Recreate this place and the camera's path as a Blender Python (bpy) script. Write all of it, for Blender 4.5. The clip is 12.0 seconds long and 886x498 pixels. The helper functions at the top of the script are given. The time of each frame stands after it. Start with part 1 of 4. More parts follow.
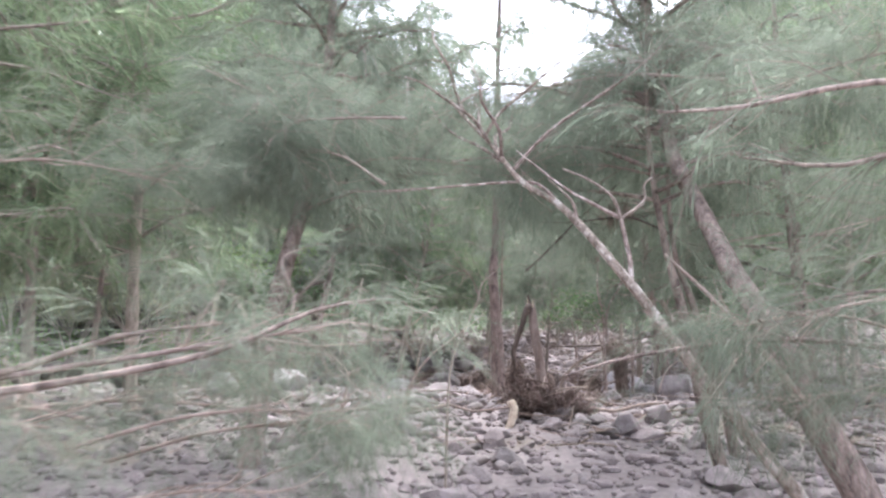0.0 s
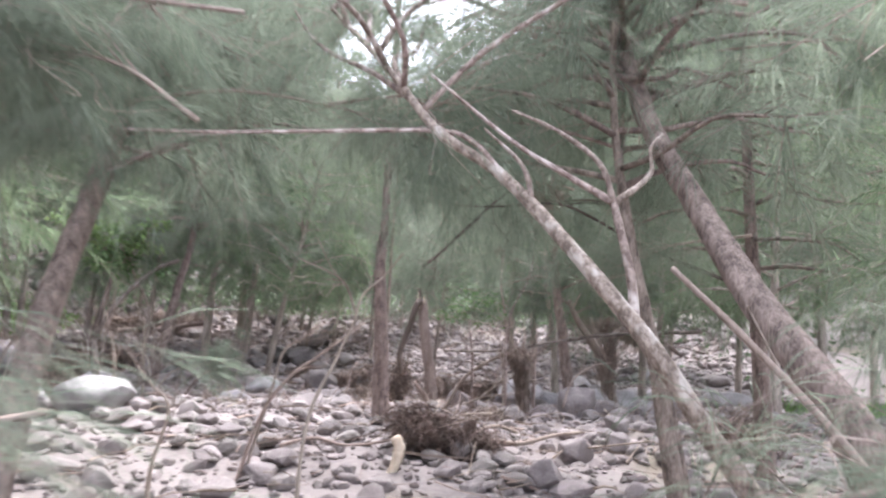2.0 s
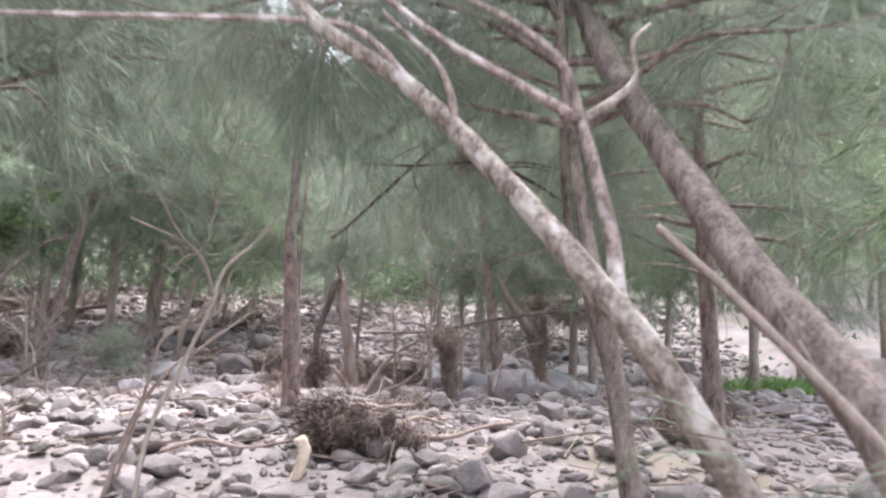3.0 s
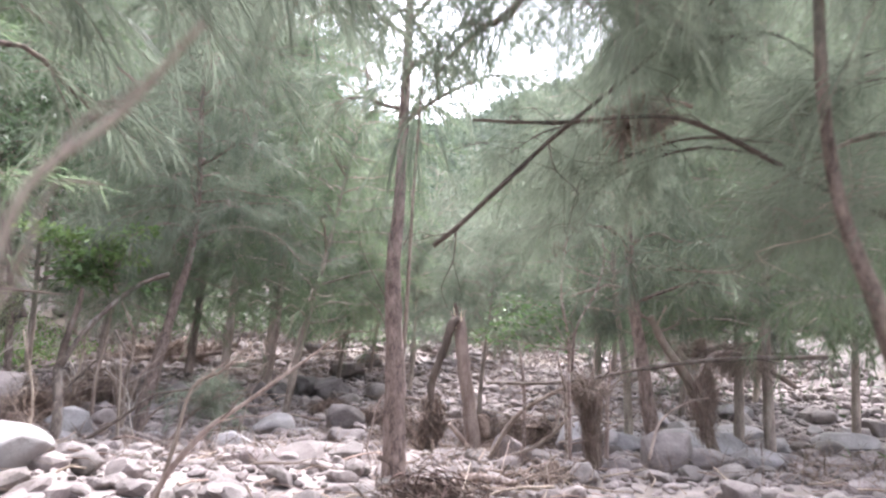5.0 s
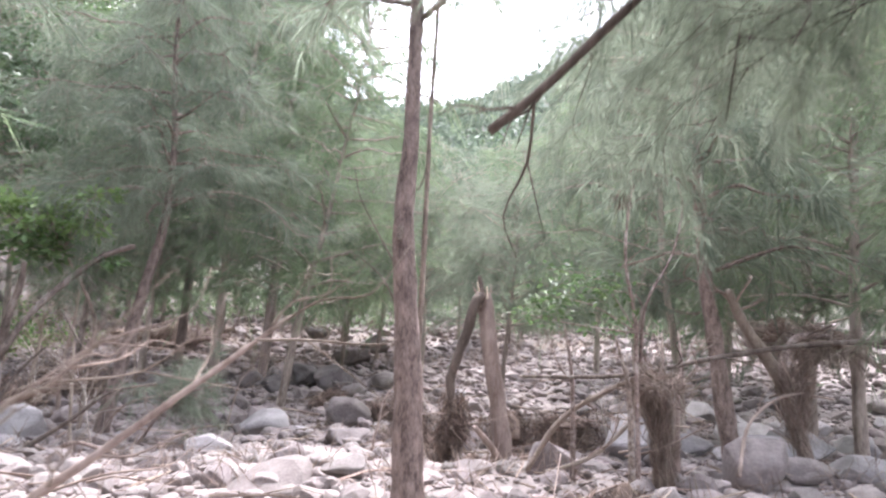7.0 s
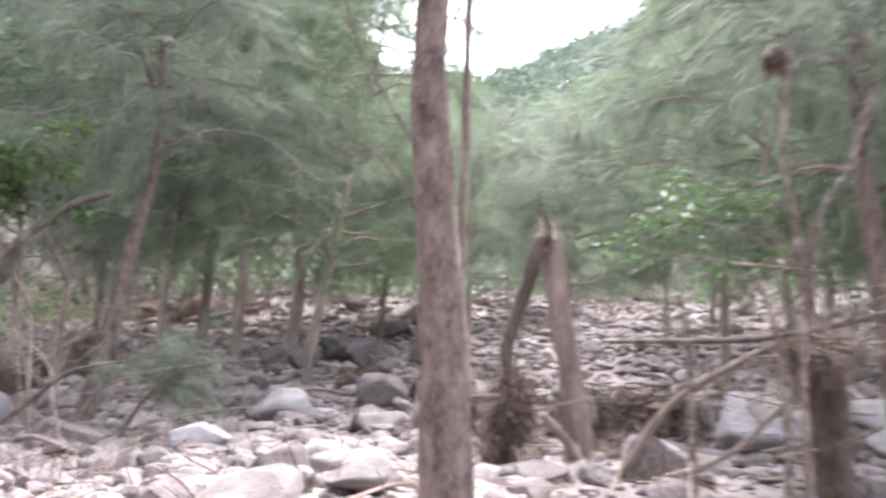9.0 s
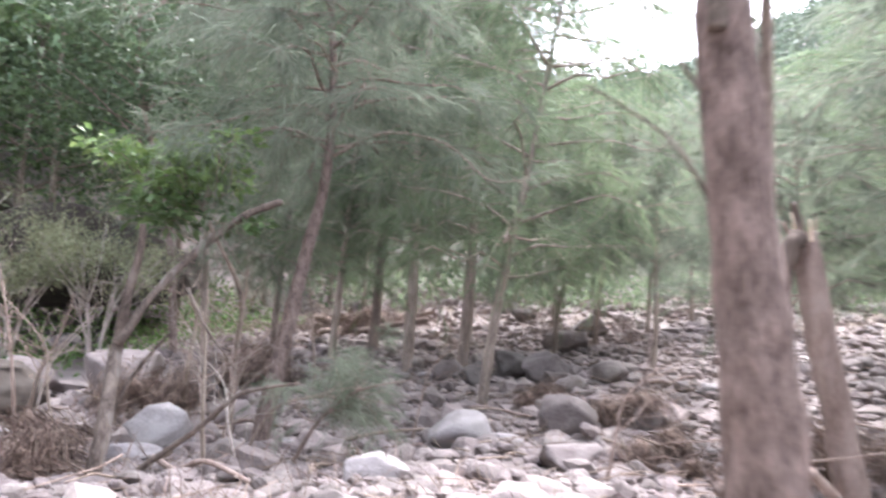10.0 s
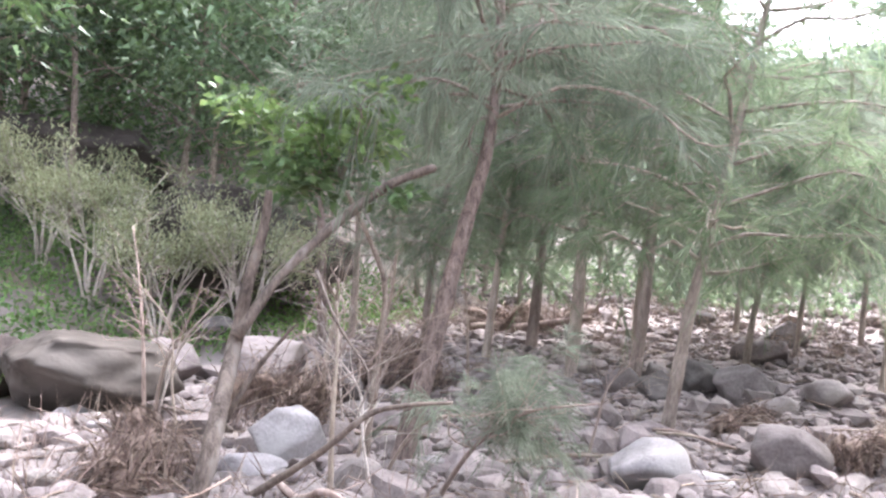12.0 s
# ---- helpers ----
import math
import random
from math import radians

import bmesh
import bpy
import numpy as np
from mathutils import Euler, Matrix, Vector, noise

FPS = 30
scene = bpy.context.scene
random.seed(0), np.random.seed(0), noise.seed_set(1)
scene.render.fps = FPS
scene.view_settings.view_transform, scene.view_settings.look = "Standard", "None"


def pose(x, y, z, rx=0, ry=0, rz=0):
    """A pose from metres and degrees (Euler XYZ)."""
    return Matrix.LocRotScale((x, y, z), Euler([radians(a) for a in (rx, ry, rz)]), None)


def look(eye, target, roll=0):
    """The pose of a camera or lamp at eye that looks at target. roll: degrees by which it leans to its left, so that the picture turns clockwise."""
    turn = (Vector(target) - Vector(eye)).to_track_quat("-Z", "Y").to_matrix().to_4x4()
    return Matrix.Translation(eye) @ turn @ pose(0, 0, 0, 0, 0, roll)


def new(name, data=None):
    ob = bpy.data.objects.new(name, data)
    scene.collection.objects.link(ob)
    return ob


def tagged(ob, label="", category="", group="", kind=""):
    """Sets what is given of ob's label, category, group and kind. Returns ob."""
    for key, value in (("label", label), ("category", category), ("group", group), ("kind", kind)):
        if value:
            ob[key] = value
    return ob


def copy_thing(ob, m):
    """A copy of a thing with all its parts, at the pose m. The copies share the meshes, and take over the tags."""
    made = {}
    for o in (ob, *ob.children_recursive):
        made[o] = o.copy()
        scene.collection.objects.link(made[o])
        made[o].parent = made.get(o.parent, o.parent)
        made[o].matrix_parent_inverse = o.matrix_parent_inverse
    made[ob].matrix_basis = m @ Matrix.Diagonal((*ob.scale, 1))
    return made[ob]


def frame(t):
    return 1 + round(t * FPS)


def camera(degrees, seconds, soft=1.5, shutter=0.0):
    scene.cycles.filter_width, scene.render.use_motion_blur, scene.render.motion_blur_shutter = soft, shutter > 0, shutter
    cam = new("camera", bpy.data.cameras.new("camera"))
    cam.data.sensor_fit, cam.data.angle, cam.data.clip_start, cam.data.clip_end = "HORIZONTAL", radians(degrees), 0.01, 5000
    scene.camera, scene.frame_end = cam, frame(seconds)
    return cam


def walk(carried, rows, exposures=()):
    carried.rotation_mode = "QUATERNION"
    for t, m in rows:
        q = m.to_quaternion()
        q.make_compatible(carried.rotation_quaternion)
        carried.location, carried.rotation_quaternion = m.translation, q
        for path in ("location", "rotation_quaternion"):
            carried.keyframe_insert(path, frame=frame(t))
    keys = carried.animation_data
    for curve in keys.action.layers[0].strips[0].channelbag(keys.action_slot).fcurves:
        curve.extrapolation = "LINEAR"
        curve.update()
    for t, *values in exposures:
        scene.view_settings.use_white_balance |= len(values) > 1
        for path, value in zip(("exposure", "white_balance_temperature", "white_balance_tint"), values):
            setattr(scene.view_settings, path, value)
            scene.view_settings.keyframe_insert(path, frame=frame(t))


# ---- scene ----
cam = camera(62.4, 12.0, soft=2.4, shutter=0.7)
PATH = [
    (0, (0.010, -0.053, 1.495), (0.013, 1.936, 1.705), 0.5),
    (0.5, (0.119, 0.536, 1.590), (0.130, 2.525, 1.799), 0.5),
    (1, (0.024, 1.080, 1.707), (0.189, 3.062, 1.914), 1.0),
    (1.5, (0.056, 1.567, 1.764), (0.339, 3.538, 1.946), 1.0),
    (2, (0.148, 2.055, 1.770), (0.458, 4.024, 1.939), 2.4),
    (2.5, (0.259, 2.514, 1.827), (0.741, 4.449, 1.972), 1.7),
    (3, (0.425, 2.973, 1.779), (0.928, 4.905, 1.895), 1.9),
    (3.5, (0.496, 3.391, 1.765), (0.811, 5.363, 1.869), 1.5),
    (5.3, (0.769, 5.143, 1.666), (0.931, 7.121, 1.914), 2.0),
    (5.5, (0.750, 5.371, 1.703), (0.963, 7.348, 1.921), 1.9),
    (6, (0.784, 5.864, 1.730), (1.005, 7.843, 1.912), 1.3),
    (6.5, (0.816, 6.346, 1.688), (0.898, 8.340, 1.823), 1.4),
    (6.7, (0.743, 6.531, 1.668), (0.881, 8.517, 1.858), 1.7),
    (8.3, (0.908, 8.256, 1.520), (1.072, 10.239, 1.722), 1.5),
    (8.5, (0.895, 8.457, 1.504), (1.075, 10.439, 1.707), 1.1),
    (9, (0.874, 8.999, 1.433), (0.904, 10.995, 1.557), 0.5),
    (9.5, (0.724, 9.520, 1.467), (0.481, 11.502, 1.579), 1.1),
    (10, (0.521, 9.970, 1.497), (0.116, 11.923, 1.639), 0.4),
    (10.5, (0.386, 10.495, 1.483), (-0.197, 12.402, 1.636), 1.1),
    (11, (0.196, 10.858, 1.504), (-0.563, 12.706, 1.596), 1.7),
    (11.5, (-0.028, 11.215, 1.567), (-0.808, 13.053, 1.683), 2.0),
    (12, (-0.164, 11.554, 1.489), (-0.963, 13.384, 1.604), 2.6),
]
walk(cam, [(t, look(eye, target, roll)) for t, eye, target, roll in PATH], [(0, 2.87, 5900, 15), (2.5, 3.02, 5980, 14), (5.5, 3.2, 6050, 16), (8.5, 3.28, 6000, 16), (10.5, 3.55, 6000, 17), (12, 3.83, 6000, 16)])

# ---- world and sun: bright overcast ----
world = bpy.data.worlds.new("sky")
scene.world = world
world.use_nodes = True
wn = world.node_tree.nodes
wl = world.node_tree.links
sky = wn.new("ShaderNodeTexSky")
sky.sky_type = "NISHITA"
sky.sun_disc = False
sky.sun_elevation = radians(58)
sky.sun_rotation = radians(20)
sky.dust_density = 3.0
sky.air_density = 1.0
hue = wn.new("ShaderNodeHueSaturation")
hue.inputs["Saturation"].default_value = 0.3
wl.new(sky.outputs[0], hue.inputs["Color"])
wl.new(hue.outputs[0], wn["Background"].inputs["Color"])
wn["Background"].inputs["Strength"].default_value = 0.15
sun = new("sun", bpy.data.lights.new("sun", "SUN"))
sun.data.energy = 1.25
sun.data.angle = radians(38)
sun.data.color = (1.0, 0.96, 0.9)
sun.rotation_euler = (radians(32), 0, radians(160))


# ---- materials ----
def material(name, dark, light, rough=0.85, scale=6.0, fine=60.0, bump=0.4, spread=0.0, stretch=(1, 1, 1), translucent=0.0, island=False, spot=None, object_space=True, ramp_at=(0.35, 0.66)):
    """Two-scale noise between two base colours, bump, and variation from piece to piece."""
    m = bpy.data.materials.new(name)
    m.use_nodes = True
    n, l = m.node_tree.nodes, m.node_tree.links
    bsdf = n["Principled BSDF"]
    bsdf.inputs["Roughness"].default_value = rough
    bsdf.inputs["Specular IOR Level"].default_value = 0.25
    co = n.new("ShaderNodeTexCoord")
    mp = n.new("ShaderNodeMapping")
    mp.inputs["Scale"].default_value = stretch
    l.new(co.outputs["Object" if object_space else "Generated"], mp.inputs["Vector"])
    big = n.new("ShaderNodeTexNoise")
    big.inputs["Scale"].default_value = scale
    big.inputs["Detail"].default_value = 5
    small = n.new("ShaderNodeTexNoise")
    small.inputs["Scale"].default_value = fine
    small.inputs["Detail"].default_value = 4
    for t in (big, small):
        l.new(mp.outputs[0], t.inputs["Vector"])
    mixf = n.new("ShaderNodeMix")
    mixf.inputs["Factor"].default_value = 0.4
    l.new(big.outputs["Fac"], mixf.inputs["A"])
    l.new(small.outputs["Fac"], mixf.inputs["B"])
    ramp = n.new("ShaderNodeValToRGB")
    ramp.color_ramp.elements[0].position, ramp.color_ramp.elements[1].position = ramp_at
    ramp.color_ramp.elements[0].color = (*dark, 1)
    ramp.color_ramp.elements[1].color = (*light, 1)
    l.new(mixf.outputs["Result"], ramp.inputs["Fac"])
    colour = ramp.outputs["Color"]
    if spot:
        blot = n.new("ShaderNodeTexNoise")
        blot.inputs["Scale"].default_value = scale * 0.45
        l.new(mp.outputs[0], blot.inputs["Vector"])
        edge = n.new("ShaderNodeMapRange")
        edge.inputs["From Min"].default_value, edge.inputs["From Max"].default_value = 0.56, 0.66
        l.new(blot.outputs["Fac"], edge.inputs["Value"])
        sm = n.new("ShaderNodeMix")
        sm.data_type = "RGBA"
        l.new(edge.outputs["Result"], sm.inputs["Factor"])
        l.new(colour, sm.inputs["A"])
        sm.inputs["B"].default_value = (*spot, 1)
        colour = sm.outputs["Result"]
    if spread:
        source = n.new("ShaderNodeNewGeometry").outputs["Random Per Island"] if island else n.new("ShaderNodeObjectInfo").outputs["Random"]
        value = n.new("ShaderNodeMapRange")
        value.inputs["To Min"].default_value, value.inputs["To Max"].default_value = 1 - spread, 1 + spread
        l.new(source, value.inputs["Value"])
        warm = n.new("ShaderNodeMapRange")
        warm.inputs["To Min"].default_value, warm.inputs["To Max"].default_value = 0.485, 0.515
        turn = n.new("ShaderNodeMath")
        turn.operation = "FRACT"
        times = n.new("ShaderNodeMath")
        times.operation = "MULTIPLY"
        times.inputs[1].default_value = 7.3
        l.new(source, times.inputs[0])
        l.new(times.outputs[0], turn.inputs[0])
        l.new(turn.outputs[0], warm.inputs["Value"])
        hs = n.new("ShaderNodeHueSaturation")
        l.new(value.outputs["Result"], hs.inputs["Value"])
        l.new(warm.outputs["Result"], hs.inputs["Hue"])
        l.new(colour, hs.inputs["Color"])
        colour = hs.outputs["Color"]
    l.new(colour, bsdf.inputs["Base Color"])
    if bump:
        b = n.new("ShaderNodeBump")
        b.inputs["Strength"].default_value = bump
        b.inputs["Distance"].default_value = 0.02
        l.new(mixf.outputs["Result"], b.inputs["Height"])
        l.new(b.outputs[0], bsdf.inputs["Normal"])
    if translucent:
        tr = n.new("ShaderNodeBsdfTranslucent")
        l.new(colour, tr.inputs["Color"])
        ms = n.new("ShaderNodeMixShader")
        ms.inputs["Fac"].default_value = translucent
        l.new(bsdf.outputs[0], ms.inputs[1])
        l.new(tr.outputs[0], ms.inputs[2])
        l.new(ms.outputs[0], n["Material Output"].inputs["Surface"])
    return m


M_GRAVEL = material("river_gravel", (0.13, 0.107, 0.10), (0.26, 0.222, 0.21), 0.95, 0.8, 14, 0.8, spot=(0.17, 0.14, 0.11))
M_ROCK = material("river_rock", (0.125, 0.103, 0.097), (0.268, 0.232, 0.222), 0.85, 2.6, 24, 0.9, spread=0.27, spot=(0.15, 0.127, 0.115))
M_STONE = material("river_stone", (0.125, 0.102, 0.096), (0.272, 0.232, 0.221), 0.9, 5, 50, 0.4, spread=0.27, island=True)
M_PALE = material("pale_rock", (0.175, 0.158, 0.158), (0.345, 0.315, 0.313), 0.85, 2.4, 30, 0.8, spread=0.15, spot=(0.27, 0.25, 0.245))
# dark rock; the shade on the big bank rocks is included in this colour
M_DARKROCK_SHADE = material("dark_rock_with_shade", (0.03, 0.024, 0.021), (0.078, 0.063, 0.055), 0.9, 3.5, 34, 1.0, spread=0.12, spot=(0.075, 0.064, 0.058))
M_GREYROCK = material("dark_grey_rock", (0.07, 0.060, 0.058), (0.18, 0.158, 0.152), 0.9, 3.0, 30, 1.0, spread=0.2, spot=(0.12, 0.105, 0.1))
M_BARK = material("casuarina_bark", (0.085, 0.064, 0.054), (0.34, 0.268, 0.228), 0.95, 18, 80, 1.0, spread=0.15, stretch=(1, 1, 0.38), ramp_at=(0.36, 0.66))
M_GROVEBARK = material("pale_brown_casuarina_bark", (0.15, 0.118, 0.10), (0.44, 0.365, 0.315), 0.95, 10, 50, 1.0, spread=0.25, stretch=(1, 1, 0.25))
M_GREYBARK = material("weathered_grey_bark", (0.055, 0.042, 0.036), (0.215, 0.172, 0.145), 0.95, 14, 60, 1.0, stretch=(1, 1, 0.4), spot=(0.22, 0.188, 0.165))
M_BARKPALE = material("pale_bark", (0.12, 0.088, 0.073), (0.33, 0.262, 0.225), 0.9, 28, 90, 1.0, spread=0.12, stretch=(1, 1, 0.7), spot=(0.40, 0.345, 0.31), ramp_at=(0.40, 0.62))
M_DEAD = material("dead_wood", (0.17, 0.125, 0.10), (0.38, 0.31, 0.265), 0.9, 8, 60, 0.6, spread=0.2, stretch=(1, 1, 0.3))
M_WETWOOD = material("dark_rotten_wood", (0.045, 0.034, 0.028), (0.15, 0.115, 0.095), 0.9, 8, 50, 1.0, stretch=(1, 1, 0.2))
M_DRYSTEM = material("bleached_stem", (0.27, 0.23, 0.20), (0.52, 0.46, 0.41), 0.9, 8, 50, 0.5, spread=0.2)
M_LITTER = material("twig_litter", (0.13, 0.09, 0.07), (0.34, 0.27, 0.225), 0.9, 8, 60, 0.3, spread=0.35, island=True)
M_ROOT = material("wet_matted_roots", (0.045, 0.030, 0.025), (0.15, 0.105, 0.086), 0.95, 8, 60, 0.3, spread=0.4, island=True)
# far slope leaves: the haze of distance is mixed into this greyed green
M_HAZEWOOD = material("hazed_slope_foliage", (0.06, 0.083, 0.058), (0.15, 0.185, 0.14), 0.6, 0.05, 0.4, 0, spread=0.35, translucent=0.35, island=True)
M_SPLINTER = material("splintered_wood", (0.50, 0.38, 0.27), (0.72, 0.62, 0.50), 0.8, 9, 60, 0.4)
M_DEBRIS = material("flood_debris", (0.065, 0.044, 0.036), (0.25, 0.185, 0.15), 0.95, 8, 60, 0.3, spread=0.45, island=True)
M_NEEDLE = material("casuarina_needles", (0.11, 0.137, 0.098), (0.25, 0.28, 0.21), 0.6, 0.9, 9, 0, spread=0.25, translucent=0.62, island=True)
M_NEEDLE_GREEN = material("green_casuarina_needles", (0.105, 0.148, 0.082), (0.24, 0.295, 0.18), 0.6, 0.9, 9, 0, spread=0.25, translucent=0.62, island=True)
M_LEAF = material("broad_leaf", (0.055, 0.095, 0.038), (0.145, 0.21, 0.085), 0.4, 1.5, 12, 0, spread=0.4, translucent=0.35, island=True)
M_LEAFDARK = material("forest_leaf", (0.05, 0.078, 0.043), (0.125, 0.172, 0.09), 0.5, 0.5, 5, 0, spread=0.4, translucent=0.3, island=True)
# upper leaves of the young tree, with light from above in the colour
M_LEAFLIT = material("lit_young_leaf", (0.085, 0.145, 0.045), (0.26, 0.35, 0.135), 0.3, 2, 14, 0, spread=0.35, translucent=0.4, island=True)
M_OLIVE = material("olive_scrub_leaf", (0.18, 0.195, 0.105), (0.36, 0.37, 0.235), 0.6, 2, 14, 0, spread=0.35, translucent=0.35, island=True)
M_GRASS = material("green_groundcover", (0.085, 0.15, 0.05), (0.19, 0.29, 0.095), 0.5, 1.5, 12, 0, spread=0.4, translucent=0.35, island=True)


# ---- mesh helpers ----
def mesh_of(name, verts, faces, mat, smooth=False):
    me = bpy.data.meshes.new(name)
    me.from_pydata(verts, [], faces)
    me.materials.append(mat)
    if smooth:
        me.polygons.foreach_set("use_smooth", [True] * len(me.polygons))
    me.update()
    return me


def part(name, me, parent, label=""):
    ob = new(name, me)
    ob.parent = parent
    if label:
        ob["label"] = label
    return ob


def thing(name, at, label, category, group="", kind=""):
    ob = new(name)
    ob.location = at
    ob.empty_display_size = 0.1
    return tagged(ob, label, category, group, kind)


def spline(points, steps=5):
    """A smooth path through a few points."""
    p = [Vector(q) for q in points]
    p = [p[0] * 2 - p[1]] + p + [p[-1] * 2 - p[-2]]
    out = []
    for i in range(1, len(p) - 2):
        for k in range(steps):
            u = k / steps
            a, b, c, d = p[i - 1], p[i], p[i + 1], p[i + 2]
            out.append(0.5 * (2 * b + (c - a) * u + (2 * a - 5 * b + 4 * c - d) * u * u + (3 * b - a - 3 * c + d) * u ** 3))
    out.append(p[-2])
    return out


def tube(path, r0, r1, sides=8, rough=0.0, rng=random, power=1.0, closed=True):
    """Vertices and faces of a tapered, slightly knobbly stem along a path."""
    verts, faces = [], []
    n = len(path)
    side = Vector((1, 0.13, 0.07))
    for i, q in enumerate(path):
        d = (path[min(i + 1, n - 1)] - path[max(i - 1, 0)]).normalized()
        side = (side - d * side.dot(d)).normalized()
        up = d.cross(side)
        r = r0 + (r1 - r0) * (i / (n - 1)) ** power
        r *= 1 + rough * rng.uniform(-0.6, 0.6)
        for k in range(sides):
            a = 2 * math.pi * k / sides
            rr = r * (1 + rough * rng.uniform(-0.5, 0.5))
            verts.append(q + (side * math.cos(a) + up * math.sin(a)) * rr)
    for i in range(n - 1):
        for k in range(sides):
            a, b = i * sides + k, i * sides + (k + 1) % sides
            faces.append((a, b, b + sides, a + sides))
    if closed:
        faces.append(tuple(range(sides - 1, -1, -1)))
        faces.append(tuple(range((n - 1) * sides, n * sides)))
    return verts, faces


def ridged(path, r0, r1, sides=30, depth=0.10, power=1.0, seed=0.0, grain=14.0):
    """A stem whose bark has upright ridges, fissures and flaking plates."""
    verts, faces = tube(path, r0, r1, sides, 0.0, random, power)
    for i, v in enumerate(verts):
        c = path[i // sides]
        o = v - c
        q = Vector((o.x * grain / (r0 * 9), o.y * grain / (r0 * 9), c.z * 3.2 + seed))
        lump = noise.noise((o.x * 6 + seed, o.y * 6, c.z * 1.6))
        crack = abs(noise.noise(q)) * 2
        plate = noise.noise((o.x * 40, o.y * 40, c.z * 14 + seed))
        verts[i] = c + o * (1 + depth * (crack - 0.5) + depth * 0.5 * plate + 0.10 * lump)
    return verts, faces


def merge(*pieces):
    verts, faces = [], []
    for v, f in pieces:
        o = len(verts)
        verts.extend(v)
        faces.extend(tuple(i + o for i in g) for g in f)
    return verts, faces


def tube_mesh(name, points, r0, r1, mat, sides=8, rough=0.08, rng=random, steps=5, power=1.0):
    v, f = tube(spline(points, steps), r0, r1, sides, rough, rng, power)
    return mesh_of(name, v, f, mat, True)


def blades(name, base, way, length, width, mat, droop=0.25, tri=False):
    """Many thin drooping needles or leaves, as one mesh. base, way: arrays of N x 3; length, width: arrays of N."""
    base, way = np.asarray(base, float), np.asarray(way, float)
    count = len(base)
    way = way / np.linalg.norm(way, axis=1)[:, None]
    side = np.cross(way, np.random.normal(size=(count, 3)))
    side /= np.linalg.norm(side, axis=1)[:, None]
    length, width = np.broadcast_to(length, count)[:, None], np.broadcast_to(width, count)[:, None]
    down = np.array([0, 0, -1.0])
    tip = base + way * length + down * length * droop
    mid = base + way * length * 0.5 + down * length * droop * 0.18
    if tri:
        verts = np.stack([base - side * width * 0.5, base + side * width * 0.5, tip], 1).reshape(-1, 3)
        k = np.arange(count)[:, None] * 3
        faces = (k + np.array([0, 1, 2])).tolist()
    else:
        verts = np.stack([base, mid - side * width * 0.5, tip, mid + side * width * 0.5], 1).reshape(-1, 3)
        k = np.arange(count)[:, None] * 4
        faces = (k + np.array([0, 1, 2, 3])).tolist()
    return mesh_of(name, verts.tolist(), faces, mat)


# ---- ground shape ----
PROFILE_Y = [-60, -5, 0, 10.1, 12.2, 15.6, 19.1, 22.2, 32.2, 45, 60, 80, 160, 400]
PROFILE_Z = [-1.8, 0.0, 0.1, 0.33, 0.30, -0.05, -0.32, -0.14, 0.6, 2.2, 5.0, 12.0, 41.0, 110.0]


def smooth(a, b, x):
    t = np.clip((x - a) / (b - a), 0, 1)
    return t * t * (3 - 2 * t)


def ground_base(x, y):
    """Height of the river bed and the valley sides, without the small lumps."""
    z = np.interp(y, PROFILE_Y, PROFILE_Z)
    edge = -9.5 + 1.2 * np.sin(y * 0.21)
    z = z + 2.2 * smooth(edge, edge - 6, x) + 5 * smooth(-16, -26, x) + 22 * smooth(-20, -70, x) + 30 * smooth(-60, -260, x)
    z = z + 0.8 * smooth(13, 17, x) + 20 * smooth(18, 70, x) + 30 * smooth(60, 260, x)
    # the gorge closes in on both sides further up, its axis bending to the east
    off = np.abs(x - 0.105 * (y - 10)) - (11 + 0.13 * y)
    return z + smooth(34, 60, y) * 70 * (1 - np.exp(-np.maximum(off, 0) / 46.0))


def ground_z(x, y):
    return float(ground_base(x, y)) + 0.10 * noise.noise((x * 0.55, y * 0.55, 0.3)) + 0.05 * noise.noise((x * 1.9, y * 1.9, 4.1))


xs = np.concatenate([np.geomspace(-300, -16, 26)[:-1], np.arange(-16, 14, 0.2), np.geomspace(14, 300, 26)])
ys = np.concatenate([np.linspace(-60, -4, 16)[:-1], np.arange(-4, 34, 0.2), np.geomspace(34, 400, 30)])
gv = [(float(x), float(y), ground_z(x, y)) for y in ys for x in xs]
w = len(xs)
gf = [(j * w + i, j * w + i + 1, (j + 1) * w + i + 1, (j + 1) * w + i) for j in range(len(ys) - 1) for i in range(w - 1)]
ground = tagged(new("ground", mesh_of("ground", gv, gf, M_GRAVEL, True)), "dry river bed of pinkish grey gravel and cobbles", "ground", kind="structure")


# ---- rocks ----
def rock_mesh(seed, detail, mat, flat=0.7, lump=0.35):
    bm = bmesh.new()
    bmesh.ops.create_icosphere(bm, subdivisions=detail, radius=0.5)
    off = Vector((seed * 7.1, seed * 3.3, seed * 1.7))
    cuts = []
    rng = random.Random(seed)
    for _ in range(16):
        d = Vector((rng.gauss(0, 1), rng.gauss(0, 1), rng.gauss(0, 0.9))).normalized()
        cuts.append((d, rng.uniform(0.25, 0.42)))
    for v in bm.verts:
        p = v.co * (1 + lump * 0.45 * noise.noise(v.co * 1.9 + off))
        for d, h in cuts:
            over = p.dot(d) - h
            if over > 0:
                p -= d * over * 0.92
        p *= 1 + lump * 0.16 * noise.noise(v.co * 5 + off) + lump * 0.08 * noise.noise(v.co * 13 + off)
        p.z *= flat
        v.co = p
    me = bpy.data.meshes.new("rock")
    bm.to_mesh(me)
    bm.free()
    me.materials.append(mat)
    me.polygons.foreach_set("use_smooth", [detail > 2] * len(me.polygons))
    return me


